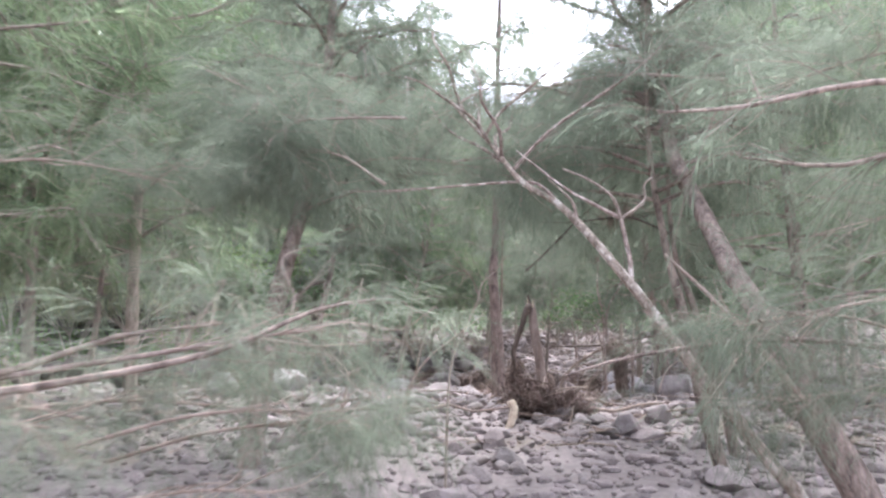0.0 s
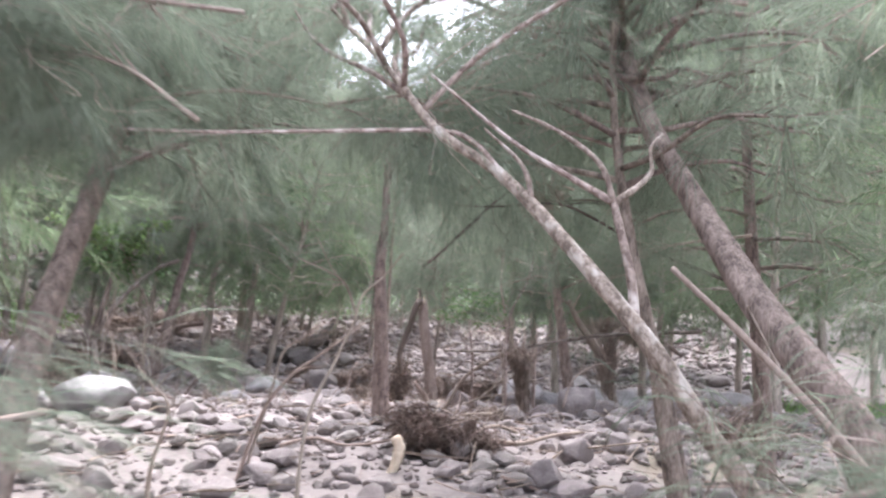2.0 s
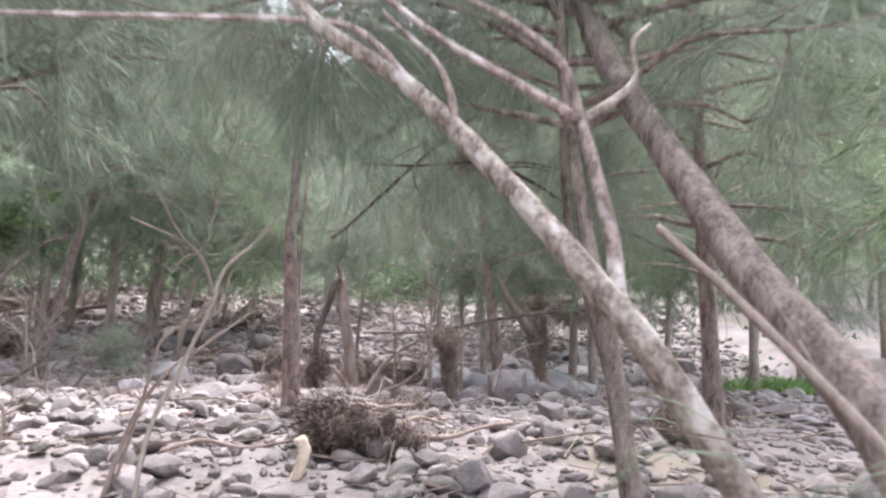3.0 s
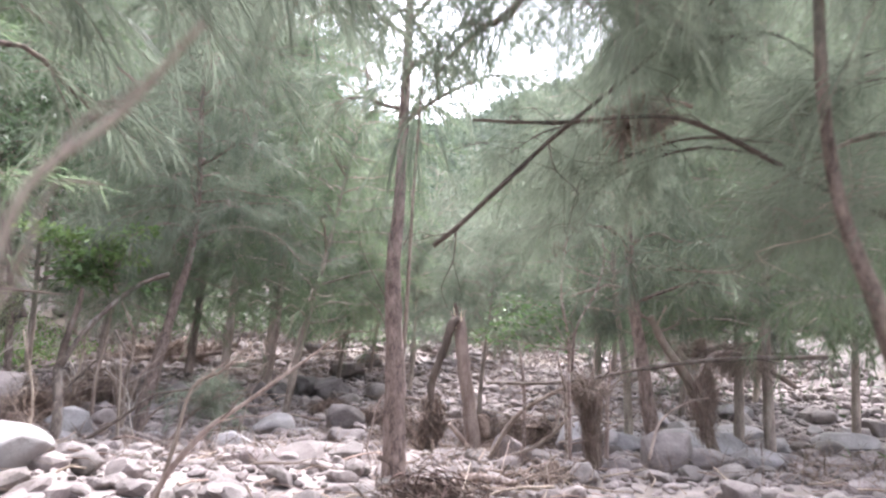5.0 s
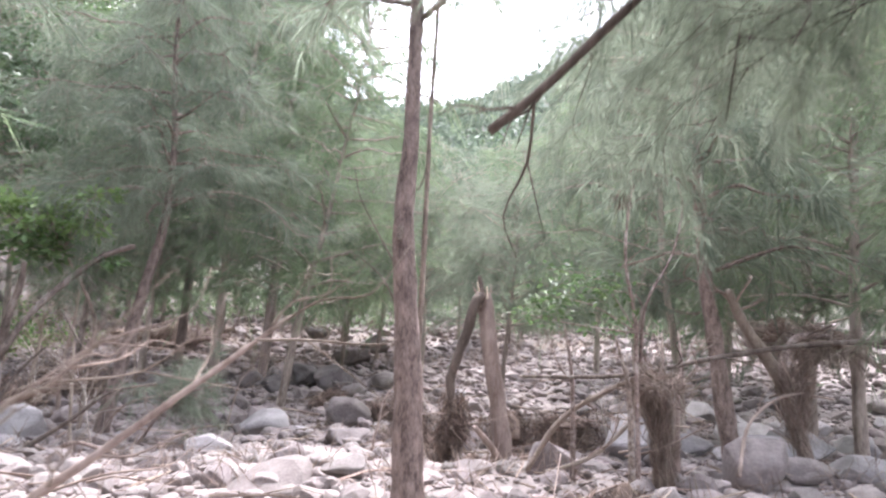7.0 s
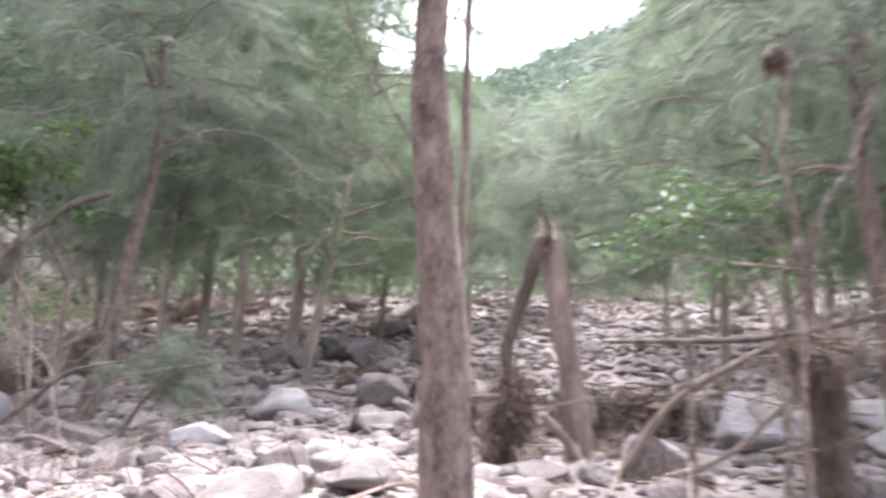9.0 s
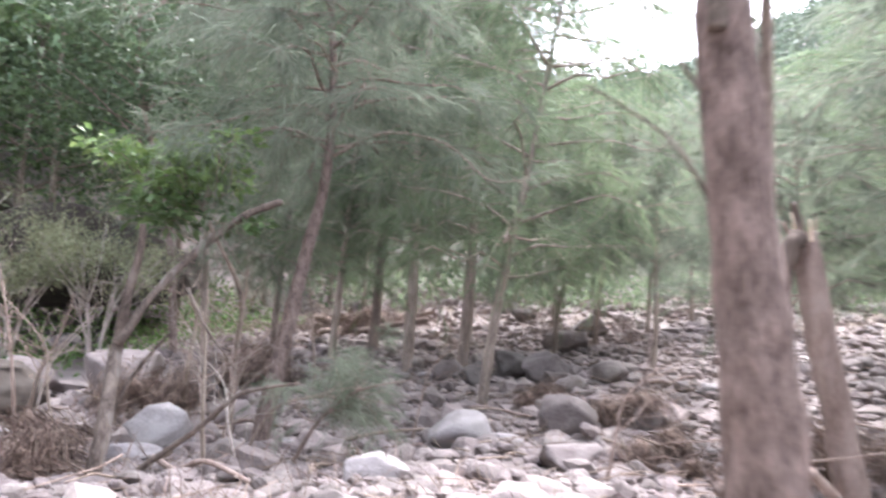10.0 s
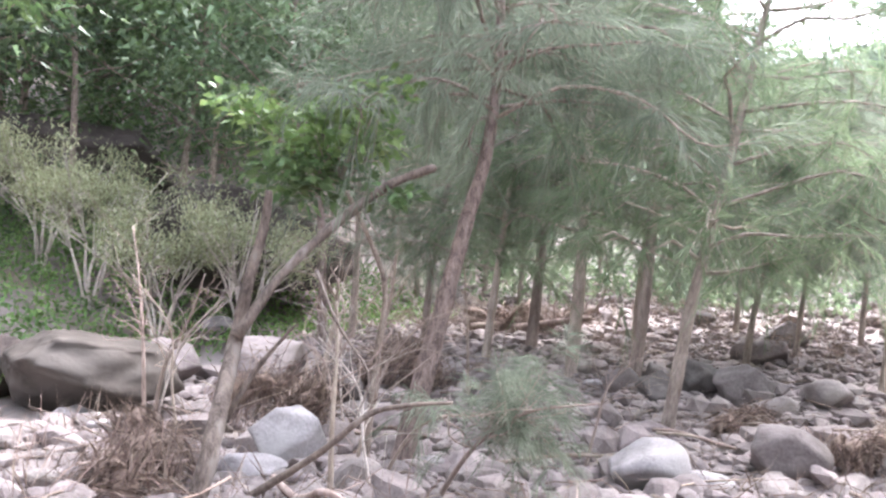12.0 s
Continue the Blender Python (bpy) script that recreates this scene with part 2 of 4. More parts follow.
ROCKS = [rock_mesh(s, 4, M_ROCK, 0.62 + 0.05 * (s % 4)) for s in range(1, 10)]
PALES = [rock_mesh(s, 4, M_PALE, 0.72, 0.2) for s in range(21, 24)]
DARKS = [rock_mesh(s, 5, M_DARKROCK_SHADE, 0.7, 0.5) for s in range(31, 35)]
GREYS = [rock_mesh(s, 4, M_GREYROCK, 0.7, 0.5) for s in range(41, 44)]


def boulder(x, y, size, mesh, label, turn=0.0, squash=1.0, wide=1.0, sink=0.22, lean=0.0):
    ob = new("boulder", mesh)
    ob.matrix_world = pose(x, y, ground_z(x, y) + size * 0.36 * squash * (1 - 2 * sink), lean, 0, turn) @ Matrix.Diagonal((size * wide, size, size * squash, 1))
    return tagged(ob, label, "boulder", "boulders of the river bed")


# ---- tree builders ----
def limb_path(start, way, length, rise, sag, rng):
    """Out from the trunk, rising first, its end hanging."""
    way = Vector(way).normalized()
    pts = [Vector(start)]
    for k in (0.3, 0.6, 0.85, 1.0):
        q = Vector(start) + way * length * k + Vector((0, 0, 1)) * length * (rise * k - sag * k * k)
        q += Vector((rng.gauss(0, 1), rng.gauss(0, 1), rng.gauss(0, 1))) * length * 0.035
        pts.append(q)
    return pts


def foliage(paths, rng, twigs, per_twig, twig_len, needle, width, start=0.06, hang=0.35):
    """Twigs and needles along limb paths: (twig pieces, bases, ways, lengths, widths)."""
    pieces, base, way, length, wide = [], [], [], [], []
    for path in paths:
        dense = spline(path, 4)
        for _ in range(twigs):
            u = start + (1 - start) * rng.random() ** 0.8
            f = u * (len(dense) - 1)
            i = min(int(f), len(dense) - 2)
            p = dense[i].lerp(dense[i + 1], f - i)
            d = (dense[i + 1] - dense[i]).normalized()
            d = (d * 0.75 + Vector((rng.gauss(0, 0.75), rng.gauss(0, 0.75), rng.gauss(0.1, 0.55)))).normalized()
            ln = twig_len * rng.uniform(0.6, 1.3)
            q = p + d * ln * 0.6
            e = p + d * ln + Vector((0, 0, -ln * hang * 0.6))
            pieces.append(tube([p, e] if width > 0.01 else [p, q, e], min(0.006, width * 0.9), 0.0012, 3, 0, rng, closed=False))
            for _ in range(per_twig):
                v = rng.random()
                b = p.lerp(q, v / 0.6) if v < 0.6 else q.lerp(e, (v - 0.6) / 0.4)
                nw = d * 0.75 + Vector((rng.gauss(0, 0.38), rng.gauss(0, 0.38), rng.gauss(-hang, 0.3)))
                base.append(b)
                way.append(nw)
                length.append(needle * rng.uniform(0.55, 1.25))
                wide.append(width * rng.uniform(0.7, 1.3))
    return pieces, base, way, length, wide


def casuarina(points, r0, seed, limbs=22, reach=1.7, low=0.3, twigs=9, per_twig=50, twig_len=0.55, needle=0.30, width=0.014,
              label="tall casuarina with rough brown bark and drooping grey-green needles", rise=0.45, sag=0.35, bark=None, taper=0.16, top=0.4, extra=(), needles=None, simple=False, near=False):
    """A she-oak along a trunk line given by a few points, base first; extra: more limbs, as point lists."""
    rng = random.Random(seed)
    bark = bark or M_BARK
    at = Vector(points[0])
    tree = thing("casuarina_tree", at, label, "tree", "casuarina trees of the river bed")
    line = [Vector(p) - at for p in points]
    line[0] = line[0] - (line[1] - line[0]).normalized() * 0.25
    path = spline(line, 8)
    if near:
        part("trunk", mesh_of("trunk", *ridged(spline(line, 30), r0, r0 * taper, 30, 0.12, 0.9, seed * 1.3), bark, True), tree)
    else:
        part("trunk", mesh_of("trunk", *tube(path, r0, r0 * taper, 12, 0.10, rng, 0.9), bark, True), tree)
    paths = [[Vector(q) - at for q in e] for e in extra]
    for i in range(limbs):
        u = low + (1 - low) * (i + rng.random()) / limbs
        f = u * (len(path) - 1)
        k = min(int(f), len(path) - 2)
        p = path[k].lerp(path[k + 1], f - k)
        az = i * 2.4 + rng.uniform(-0.5, 0.5)
        ln = reach * (1 - (1 - top) * (u - low) / (1 - low)) * rng.uniform(0.75, 1.2)
        paths.append(limb_path(p, (math.cos(az), math.sin(az), 0), ln, rise * rng.uniform(0.6, 1.4), sag, rng))
    for j, q in enumerate(paths):
        r = min(r0 * 0.32, 0.026) * (0.9 if j < len(extra) else 1)
        part("limb", mesh_of("limb", *tube(spline(q, 2 if simple else 3), r, 0.005, 4 if simple else 5, 0.08, rng), bark, True), tree)
    pieces, base, way, length, wide = foliage(paths, rng, twigs, per_twig, twig_len, needle, width)
    tw = part("twig_mass", mesh_of("twig_mass", *merge(*pieces), bark), tree)
    tw["kind"] = "stuff"
    part("crown", blades("crown", base, way, length, wide, needles or M_NEEDLE, tri=simple), tree, "drooping grey-green needle foliage")
    return tree


def broadleaf(at, height, spread, seed, mat, leaf=0.14, leaves=3500, clumps=26, bark=None, low=0.4, label="", r0=0.1, group="forest trees on the valley side", shaft=None, layer=0.3):
    rng = random.Random(seed)
    nrng = np.random.RandomState(seed)
    tree = thing("broadleaf_tree", at, label, "tree", group)
    bend = rng.uniform(-0.1, 0.1) * height
    line = shaft or [(0, 0, -0.3), (bend * 0.3, 0, height * 0.35), (bend, bend * 0.5, height * 0.7), (bend * 0.8, bend, height * 0.92)]
    path = spline(line, 6)
    bark = bark or M_BARK
    part("trunk", mesh_of("trunk", *tube(path, r0, r0 * 0.2, 9, 0.1, rng), bark, True), tree)
    base, way = [], []
    each = max(1, leaves // clumps)
    for i in range(clumps):
        u = low + (1 - low) * rng.random()
        k = min(int(u * (len(path) - 1)), len(path) - 2)
        az = i * 2.4 + rng.uniform(-0.6, 0.6)
        ln = spread * rng.uniform(0.35, 1.1) * (1.15 - 0.5 * (u - low) / (1 - low))
        q = limb_path(path[k], (math.cos(az), math.sin(az), 0), ln, rng.uniform(0.3, 0.8), 0.2, rng)
        part("limb", mesh_of("limb", *tube(spline(q, 3), r0 * 0.28, 0.006, 5, 0.1, rng), bark, True), tree)
        size = spread * rng.uniform(0.16, 0.34)
        c = np.array(q[-1])
        pos = c + nrng.normal(size=(each, 3)) * np.array([size, size, size * layer * 1.6])
        base.append(pos)
        o = nrng.normal(size=(each, 3)) * 0.7
        o[:, 2] = o[:, 2] * 0.4 - 0.15
        way.append(o + (pos - c) * 0.5 / size)
    base, way = np.concatenate(base), np.concatenate(way)
    ln = leaf * nrng.uniform(0.6, 1.3, len(base))
    part("crown", blades("crown", base, way, ln, ln * 0.5, mat, 0.25, True), tree)
    return tree


def bare_stem(name, points, r0, r1, seed, mat, label, category, twigs=6, twig_len=0.4, sides=7, group="", spread=0.7, needles=0, needle_width=0.006):
    """A bare stem or branch with side twigs that fork once; needles: a little foliage on the twigs."""
    rng = random.Random(seed)
    at = Vector(points[0])
    ob = thing(name, at, label, category, group)
    line = [Vector(p) - at for p in points]
    path = spline(line, 6)
    part("stem", mesh_of("stem", *tube(path, r0, r1, sides, 0.12, rng), mat, True), ob)
    tips = []
    for _ in range(twigs):
        f = rng.uniform(0.35, 0.98) * (len(path) - 1)
        k = min(int(f), len(path) - 2)
        d = (path[k + 1] - path[k]).normalized()
        d = (d + Vector((rng.gauss(0, spread), rng.gauss(0, spread), rng.gauss(0.1, spread * 0.7)))).normalized()
        ln = twig_len * rng.uniform(0.5, 1.3)
        p = path[k]
        q = [p, p + d * ln * 0.4, p + d * ln * 0.75 + Vector((rng.gauss(0, 0.08), rng.gauss(0, 0.08), rng.gauss(0, 0.08))) * ln * 2, p + d * ln]
        fork = q[1] + (d + Vector((rng.gauss(0, 0.6), rng.gauss(0, 0.6), rng.gauss(0, 0.6)))).normalized() * ln * 0.5
        r = max(0.004, (r0 + (r1 - r0) * f / len(path)) * 0.4)
        part("twig", mesh_of("twig", *merge(tube(spline(q, 3), r, r * 0.3, 5, 0.05, rng), tube([q[1], q[1].lerp(fork, 0.5), fork], r * 0.6, r * 0.2, 4, 0, rng)), mat, True), ob)
        tips.append(q)
    if needles:
        pieces, base, way, length, wide = foliage(tips, rng, needles, 34, 0.3, 0.2, needle_width)
        part("crown", blades("crown", base, way, length, wide, M_NEEDLE), ob, "hanging green needles")
    return ob


def debris(at, size, count, seed, label, sticks=5, strand=0.5, mat=None, hang=0.5, core=1.0):
    """Flood wrack: an uneven tangle of roots, grass and twigs caught on something."""
    rng = random.Random(seed)
    nrng = np.random.RandomState(seed)
    ob = thing("flood_debris", at, label, "flood debris", "flood wrack caught on the trees")
    lobes = 7
    centre = nrng.uniform(-0.75, 0.75, (lobes, 3)) * np.array(size)
    pick = nrng.randint(0, lobes, count)
    pos = centre[pick] + nrng.normal(size=(count, 3)) * np.array(size) * 0.30
    pos[:, 2] = np.maximum(pos[:, 2] + size[2], 0.01)
    lay = nrng.normal(size=(lobes, 3)) * np.array([1, 1, 0.4])
    way = lay[pick] + nrng.normal(size=(count, 3)) * np.array([0.6, 0.6, 0.45]) + np.array([0, 0, -hang])
    ln = strand * nrng.uniform(0.25, 1.0, count)
    tangle = part("tangle", blades("tangle", pos - way * ln[:, None] * 0.2, way, ln, nrng.uniform(0.004, 0.016, count), mat or M_DEBRIS, 0.25), ob)
    tangle["kind"] = "stuff"
    for k in range(lobes):
        c = part("matted_core", rock_mesh(seed + 50 + k, 3, M_DEBRIS if mat is not M_ROOT else M_ROOT, 1.0, 0.9), ob, "dark matted roots and silt")
        q = nrng.uniform(0.5, 0.85, 3) * np.array(size) * core
        c.matrix_local = pose(centre[k][0] * 0.9, centre[k][1] * 0.9, max(centre[k][2] * 0.9 + size[2], q[2] * 0.5), k * 40, k * 25, k * 77) @ Matrix.Diagonal((*[float(max(a, 0.02)) for a in q], 1))
    for _ in range(sticks):
        a = rng.uniform(0, 6.28)
        e = Vector((math.cos(a), math.sin(a), rng.uniform(-0.4, 0.5))) * max(size) * rng.uniform(0.7, 1.4)
        m = Vector((rng.gauss(0, 0.1), rng.gauss(0, 0.1), size[2] * rng.uniform(0.6, 1.6)))
        part("stick", tube_mesh("stick", [m - e * 0.7, m + Vector((0, 0, rng.uniform(-0.05, 0.08))), m + e], 0.013, 0.004, M_DEAD, 5, 0.1, rng, 3), ob)
    return ob


# ---- the trees that the way leads past ----
def gp(x, y, dz=0.0):
    return (x, y, ground_z(x, y) + dz)


# straight rough trunk beside the way, with a thinner second stem
main = casuarina([(0.95, 11.92, 0.30), (0.935, 11.93, 0.7), (0.925, 11.94, 1.2), (0.895, 11.95, 1.7), (0.858, 11.95, 2.24), (0.867, 11.95, 2.58), (0.895, 11.95, 3.1), (0.92, 12.0, 5.0), (1.0, 12.0, 8.5)], 0.12, 101, limbs=16, reach=1.2, low=0.8,
                 twigs=9, per_twig=40, width=0.012, label="tall straight casuarina with rough reddish-brown bark and a thin second stem", taper=0.3, rise=0.5, near=True)
a0 = Vector(main.location)
part("second_stem", tube_mesh("second_stem", [Vector(p) - a0 for p in [(0.95, 12.1, 0.9), (0.98, 12.2, 1.3), (1.01, 12.22, 1.7), (1.02, 12.22, 2.15), (1.04, 12.22, 3.2), (1.1, 12.3, 4.6)]], 0.03, 0.012, M_BARK, 8, 0.1), main)
for q in ([(0.82, 11.92, 2.0), (0.7, 11.92, 2.2), (0.55, 11.93, 2.48), (0.5, 11.95, 2.7)], [(0.83, 11.92, 1.72), (0.74, 11.95, 1.9), (0.62, 12.0, 2.02), (0.5, 12.0, 2.1)], [(0.95, 11.93, 2.55), (1.0, 11.95, 2.68), (1.02, 11.95, 2.95)]):
    part("twig", tube_mesh("twig", [Vector(p) - a0 for p in q], 0.008, 0.003, M_GREYBARK, 5, 0.1), main)
knob = part("knot", rock_mesh(77, 3, M_BARK, 1.0, 0.5), main)
knob.matrix_local = pose(-0.115, -0.03, 1.93) @ Matrix.Diagonal((0.09, 0.10, 0.14, 1))

# the snapped trunk with its top hanging down beside it
stump = thing("broken_tree", gp(2.08, 15.29), "snapped grey-brown trunk with pale splinters and hanging broken top", "tree stump")
a0 = Vector(stump.location)
part("trunk", mesh_of("trunk", *ridged(spline([Vector(p) - a0 for p in [(2.17, 15.15, -0.3), (2.08, 15.13, 0.5), (1.97, 15.12, 1.15), (1.89, 15.12, 1.75), (1.865, 15.117, 1.96)]], 16), 0.105, 0.078, 22, 0.16, 1.0, 3.0), M_DEAD, True), stump)
for k, (dx, dy, h) in enumerate([(-0.05, -0.04, 0.16), (0.02, -0.06, 0.10), (-0.02, 0.05, 0.22), (0.06, 0.0, 0.13), (-0.075, 0.0, 0.10)]):
    part("splinter", tube_mesh("splinter", [Vector((1.87 + dx, 15.13 + dy, 1.80)) - a0, Vector((1.865 + dx * 1.1, 15.12 + dy * 1.2, 1.92)) - a0, Vector((1.85 + dx * 1.5, 15.11 + dy * 1.4, 1.96 + h * 0.8)) - a0], 0.026, 0.006, M_SPLINTER if k < 2 else M_DEAD, 5, 0.2), stump, "pale fresh splinter" if k < 2 else "")
part("hanging_top", tube_mesh("hanging_top", [Vector(p) - a0 for p in [(1.82, 15.06, 1.93), (1.75, 15.0, 1.84), (1.67, 15.0, 1.55), (1.56, 15.0, 1.22), (1.49, 15.0, 0.95), (1.55, 14.95, 0.6)]], 0.066, 0.045, M_WETWOOD, 9, 0.25), stump, "dark broken upper trunk hanging beside the stump")
part("snag", tube_mesh("snag", [Vector(p) - a0 for p in [(1.84, 15.08, 1.85), (1.83, 15.1, 2.0), (1.80, 15.1, 2.16)]], 0.045, 0.022, M_WETWOOD, 8, 0.25), stump)
part("side_root", tube_mesh("side_root", [Vector(p) - a0 for p in [(2.15, 15.191, -0.032), (1.95, 14.762, 0.282), (1.72, 14.539, 0.543)]], 0.05, 0.03, M_DEAD, 7, 0.15), stump)
debris((1.52, 15.0, 0.12), (0.22, 0.2, 0.36), 2600, 3, "dark root tangle caught on the hanging broken trunk", 5, 0.3, None, 0.8, 0.7)
debris(gp(2.1, 15.17, -0.1), (0.5, 0.4, 0.14), 1400, 4, "low brown flood wrack at the foot of the snapped trunk", 8, 0.5)

# tree with the leaning wrack pole
casuarina([gp(4.55, 14.58), (4.42, 14.528, 0.663), (4.25, 14.445, 1.609), (4.14, 14.397, 2.157), (4.02, 14.302, 3.253), (3.98, 14.264, 4.254), (4.1, 14.109, 7.753)], 0.12, 102, limbs=20, reach=1.5, low=0.5,
          twigs=9, per_twig=46, width=0.013, label="slightly bent casuarina with brown bark and wrack at its foot", taper=0.22)
bare_stem("leaning_pole", [gp(5.35, 14.46, -0.05), (4.95, 14.344, 1.048), (4.5, 14.287, 1.696), (4.3, 14.207, 2.04)], 0.085, 0.04, 5, M_DEAD, "thick dead pole with wrack leaning against the casuarina", "dead branch", 4, 0.5, 8)
debris((5.02, 14.275, 0.45), (0.15, 0.15, 0.45), 1700, 6, "hanging brown root wrack on the leaning pole", 3, 0.4, M_LITTER, 2.2, 0.4)
bare_stem("fallen_log", [(2.05, 13.683, 1.141), (3, 13.579, 1.182), (4.1, 13.966, 1.357), (5.4, 14.354, 1.511), (7, 14.649, 1.577)], 0.017, 0.034, 7, M_GREYBARK, "long thin dead log lodged across the trunks", "dead log", 5, 0.5, 7)
bare_stem("fallen_branch", [gp(2.2, 14.15, 0.05), (2.45, 13.872, 0.706), (2.8, 13.696, 0.992), (3.15, 13.579, 1.182)], 0.03, 0.02, 8, M_DEAD, "dead grey branch propped against the wrack", "dead branch", 6, 0.6)
bare_stem("fallen_branch", [gp(2.3, 13.75, 0.05), (2.7, 13.542, 0.456), (3.1, 13.51, 0.825)], 0.026, 0.014, 9, M_DEAD, "dead grey branch propped against the wrack", "dead branch", 6, 0.5)

# slim stems holding big clumps of flood wrack
for k, (x, y, lean, r) in enumerate([(2.98, 13.3, -0.10, 0.04), (3.3, 13.6, 0.06, 0.045), (3.62, 13.9, 0.04, 0.04), (2.55, 13.7, -0.05, 0.035)]):
    z = ground_z(x, y)
    bare_stem("wrack_stem", [(x, y, z - 0.2), (x + lean * 0.3, y, z + 0.8), (x + lean, y, z + 1.15), (x + lean * 1.6, y + 0.1, z + 1.45)], r * 0.85, 0.008, 20 + k, M_BARKPALE if k in (0, 3) else M_DEAD, "slim upright stem that holds flood wrack", "sapling trunk", 3, 0.5, 8, "stems with flood wrack")
debris((3.3, 13.493, 0.3), (0.11, 0.11, 0.40), 2600, 11, "thick hanging clump of brown roots and grass round slim stems", 6, 0.4, M_LITTER, 2.4, 0.4)
debris((3.2, 13.387, 1.06), (0.20, 0.15, 0.05), 1300, 12, "flat grey-brown nest of flood grass round slim stems", 4, 0.34, M_LITTER, 0.1, 0.5)
debris((2.95, 16.703, -0.1), (0.75, 0.5, 0.28), 2400, 13, "grey-brown brush pile on the river stones", 9, 0.6)

# the slim curved sapling with a dark nest-like clot and leafy sprays
pole = bare_stem("nest_sapling", [gp(2.95, 13.06), (2.9, 12.982, 1.13), (2.87, 12.934, 1.678), (2.77, 12.89, 2.176), (2.78, 12.851, 2.624), (2.82, 12.832, 2.843)], 0.021, 0.010, 31, M_BARKPALE, "slim pale sapling with dark wrack at its broken tip", "sapling", 5, 0.5, 8)
bare_stem("nest_sapling", [(2.93, 12.984, 1.331), (2.96, 12.921, 1.827), (3.16, 12.886, 2.226), (3.25, 12.851, 2.624), (3.2, 12.829, 2.873)], 0.014, 0.007, 32, M_BARKPALE, "curving pale side stem of a slim sapling", "sapling", 3, 0.4, 7)
debris((2.72, 12.829, 2.642), (0.06, 0.06, 0.07), 260, 33, "small dark clot of wrack on a sapling tip", 0, 0.12)
for k, (x, y, z, n) in enumerate([(2.2, 13.0, 1.86, 90), (2.05, 13.0, 1.69, 70), (2.6, 12.95, 1.93, 110), (2.7, 13.0, 1.63, 60), (2.35, 13.3, 2.1, 60)]):
    rng = random.Random(40 + k)
    sp = thing("leafy_spray", (x, y, z), "spray of small fresh green leaves on a thin twig", "leafy twig", "leafy sprays on the sapling")
    part("twig", tube_mesh("twig", [(2.88 - x, 12.9 - y, 1.58 - z), (0.3, -0.02, -0.05), (-0.15, 0, 0.03)], 0.009, 0.003, M_BARKPALE, 5, 0.1, rng, 3), sp)
    b = [(rng.gauss(0, 0.13), rng.gauss(0, 0.1), rng.gauss(0.02, 0.06)) for _ in range(n)]
    d = [(rng.gauss(0, 1), rng.gauss(0, 1), rng.gauss(0, 0.4)) for _ in range(n)]
    part("leaves", blades("leaves", b, d, 0.075, 0.032, M_LEAF), sp)

# leafy young tree whose stem forks beside a snapped limb
ltree = thing("forked_dead_tree", gp(-3.62, 15.54), "dead forked tree with flaking grey-brown bark and a snapped drooping limb", "dead tree")
a0 = Vector(ltree.location)
part("trunk", mesh_of("trunk", *ridged(spline([Vector(p) - a0 for p in [(-3.7, 15.521, -0.354), (-3.72, 15.759, 0.369), (-3.95, 16.209, 0.961), (-3.88, 16.26, 1.517), (-3.78, 16.275, 1.92), (-3.73, 16.249, 2.219)]], 14), 0.08, 0.028, 20, 0.25, 1.0, 8.0), M_GREYBARK, True), ltree)
part("snapped_limb", tube_mesh("snapped_limb", [Vector(p) - a0 for p in [(-3.92, 16.2, 1.06), (-3.74, 16.46, 1.535), (-3.45, 16.819, 2.018), (-3.12, 17.089, 2.373), (-2.82, 17.226, 2.525), (-2.78, 17.275, 2.54)]], 0.046, 0.034, M_GREYBARK, 10, 0.2), ltree, "arched limb snapped off at its tip")
for q, r in (([(-3.66, 15.6, -0.2), (-3.45, 15.8, -0.03), (-2.87, 15.8, 0.36), (-2.5, 15.8, 0.66), (-2.22, 15.8, 0.75), (-1.91, 15.8, 0.8)], 0.035), ([(-3.15, 16.1, 1.6), (-2.92, 16.0, 1.28), (-2.77, 16.0, 1.09), (-2.64, 16.0, 0.94), (-2.62, 16.0, 0.79), (-2.67, 15.9, 0.56)], 0.014), ([(-3.9, 16.1, 0.42), (-3.73, 16.2, 0.8), (-3.49, 16.2, 1.07), (-3.37, 16.2, 1.19)], 0.026), ([(-3.3, 16.98, 2.15), (-3.15, 16.9, 2.0), (-3.0, 16.8, 1.85)], 0.012)):
    part("side_branch", tube_mesh("side_branch", [Vector(p) - a0 for p in q], r, r * 0.3, M_GREYBARK, 7, 0.12), ltree)
leafy = thing("young_leafy_tree", gp(-3.45, 17.5), "young broadleaf tree with flat sprays of glossy bright green leaves", "tree")
a0 = Vector(leafy.location)
rng = random.Random(51)
part("trunk", tube_mesh("trunk", [Vector(p) - a0 for p in [(-3.45, 17.5, -0.5), (-3.38, 17.5, 0.8), (-3.32, 17.5, 1.5), (-3.55, 17.4, 2.1), (-3.75, 17.3, 2.5), (-3.9, 17.2, 2.9)]], 0.034, 0.014, M_BARK, 8, 0.1), leafy)
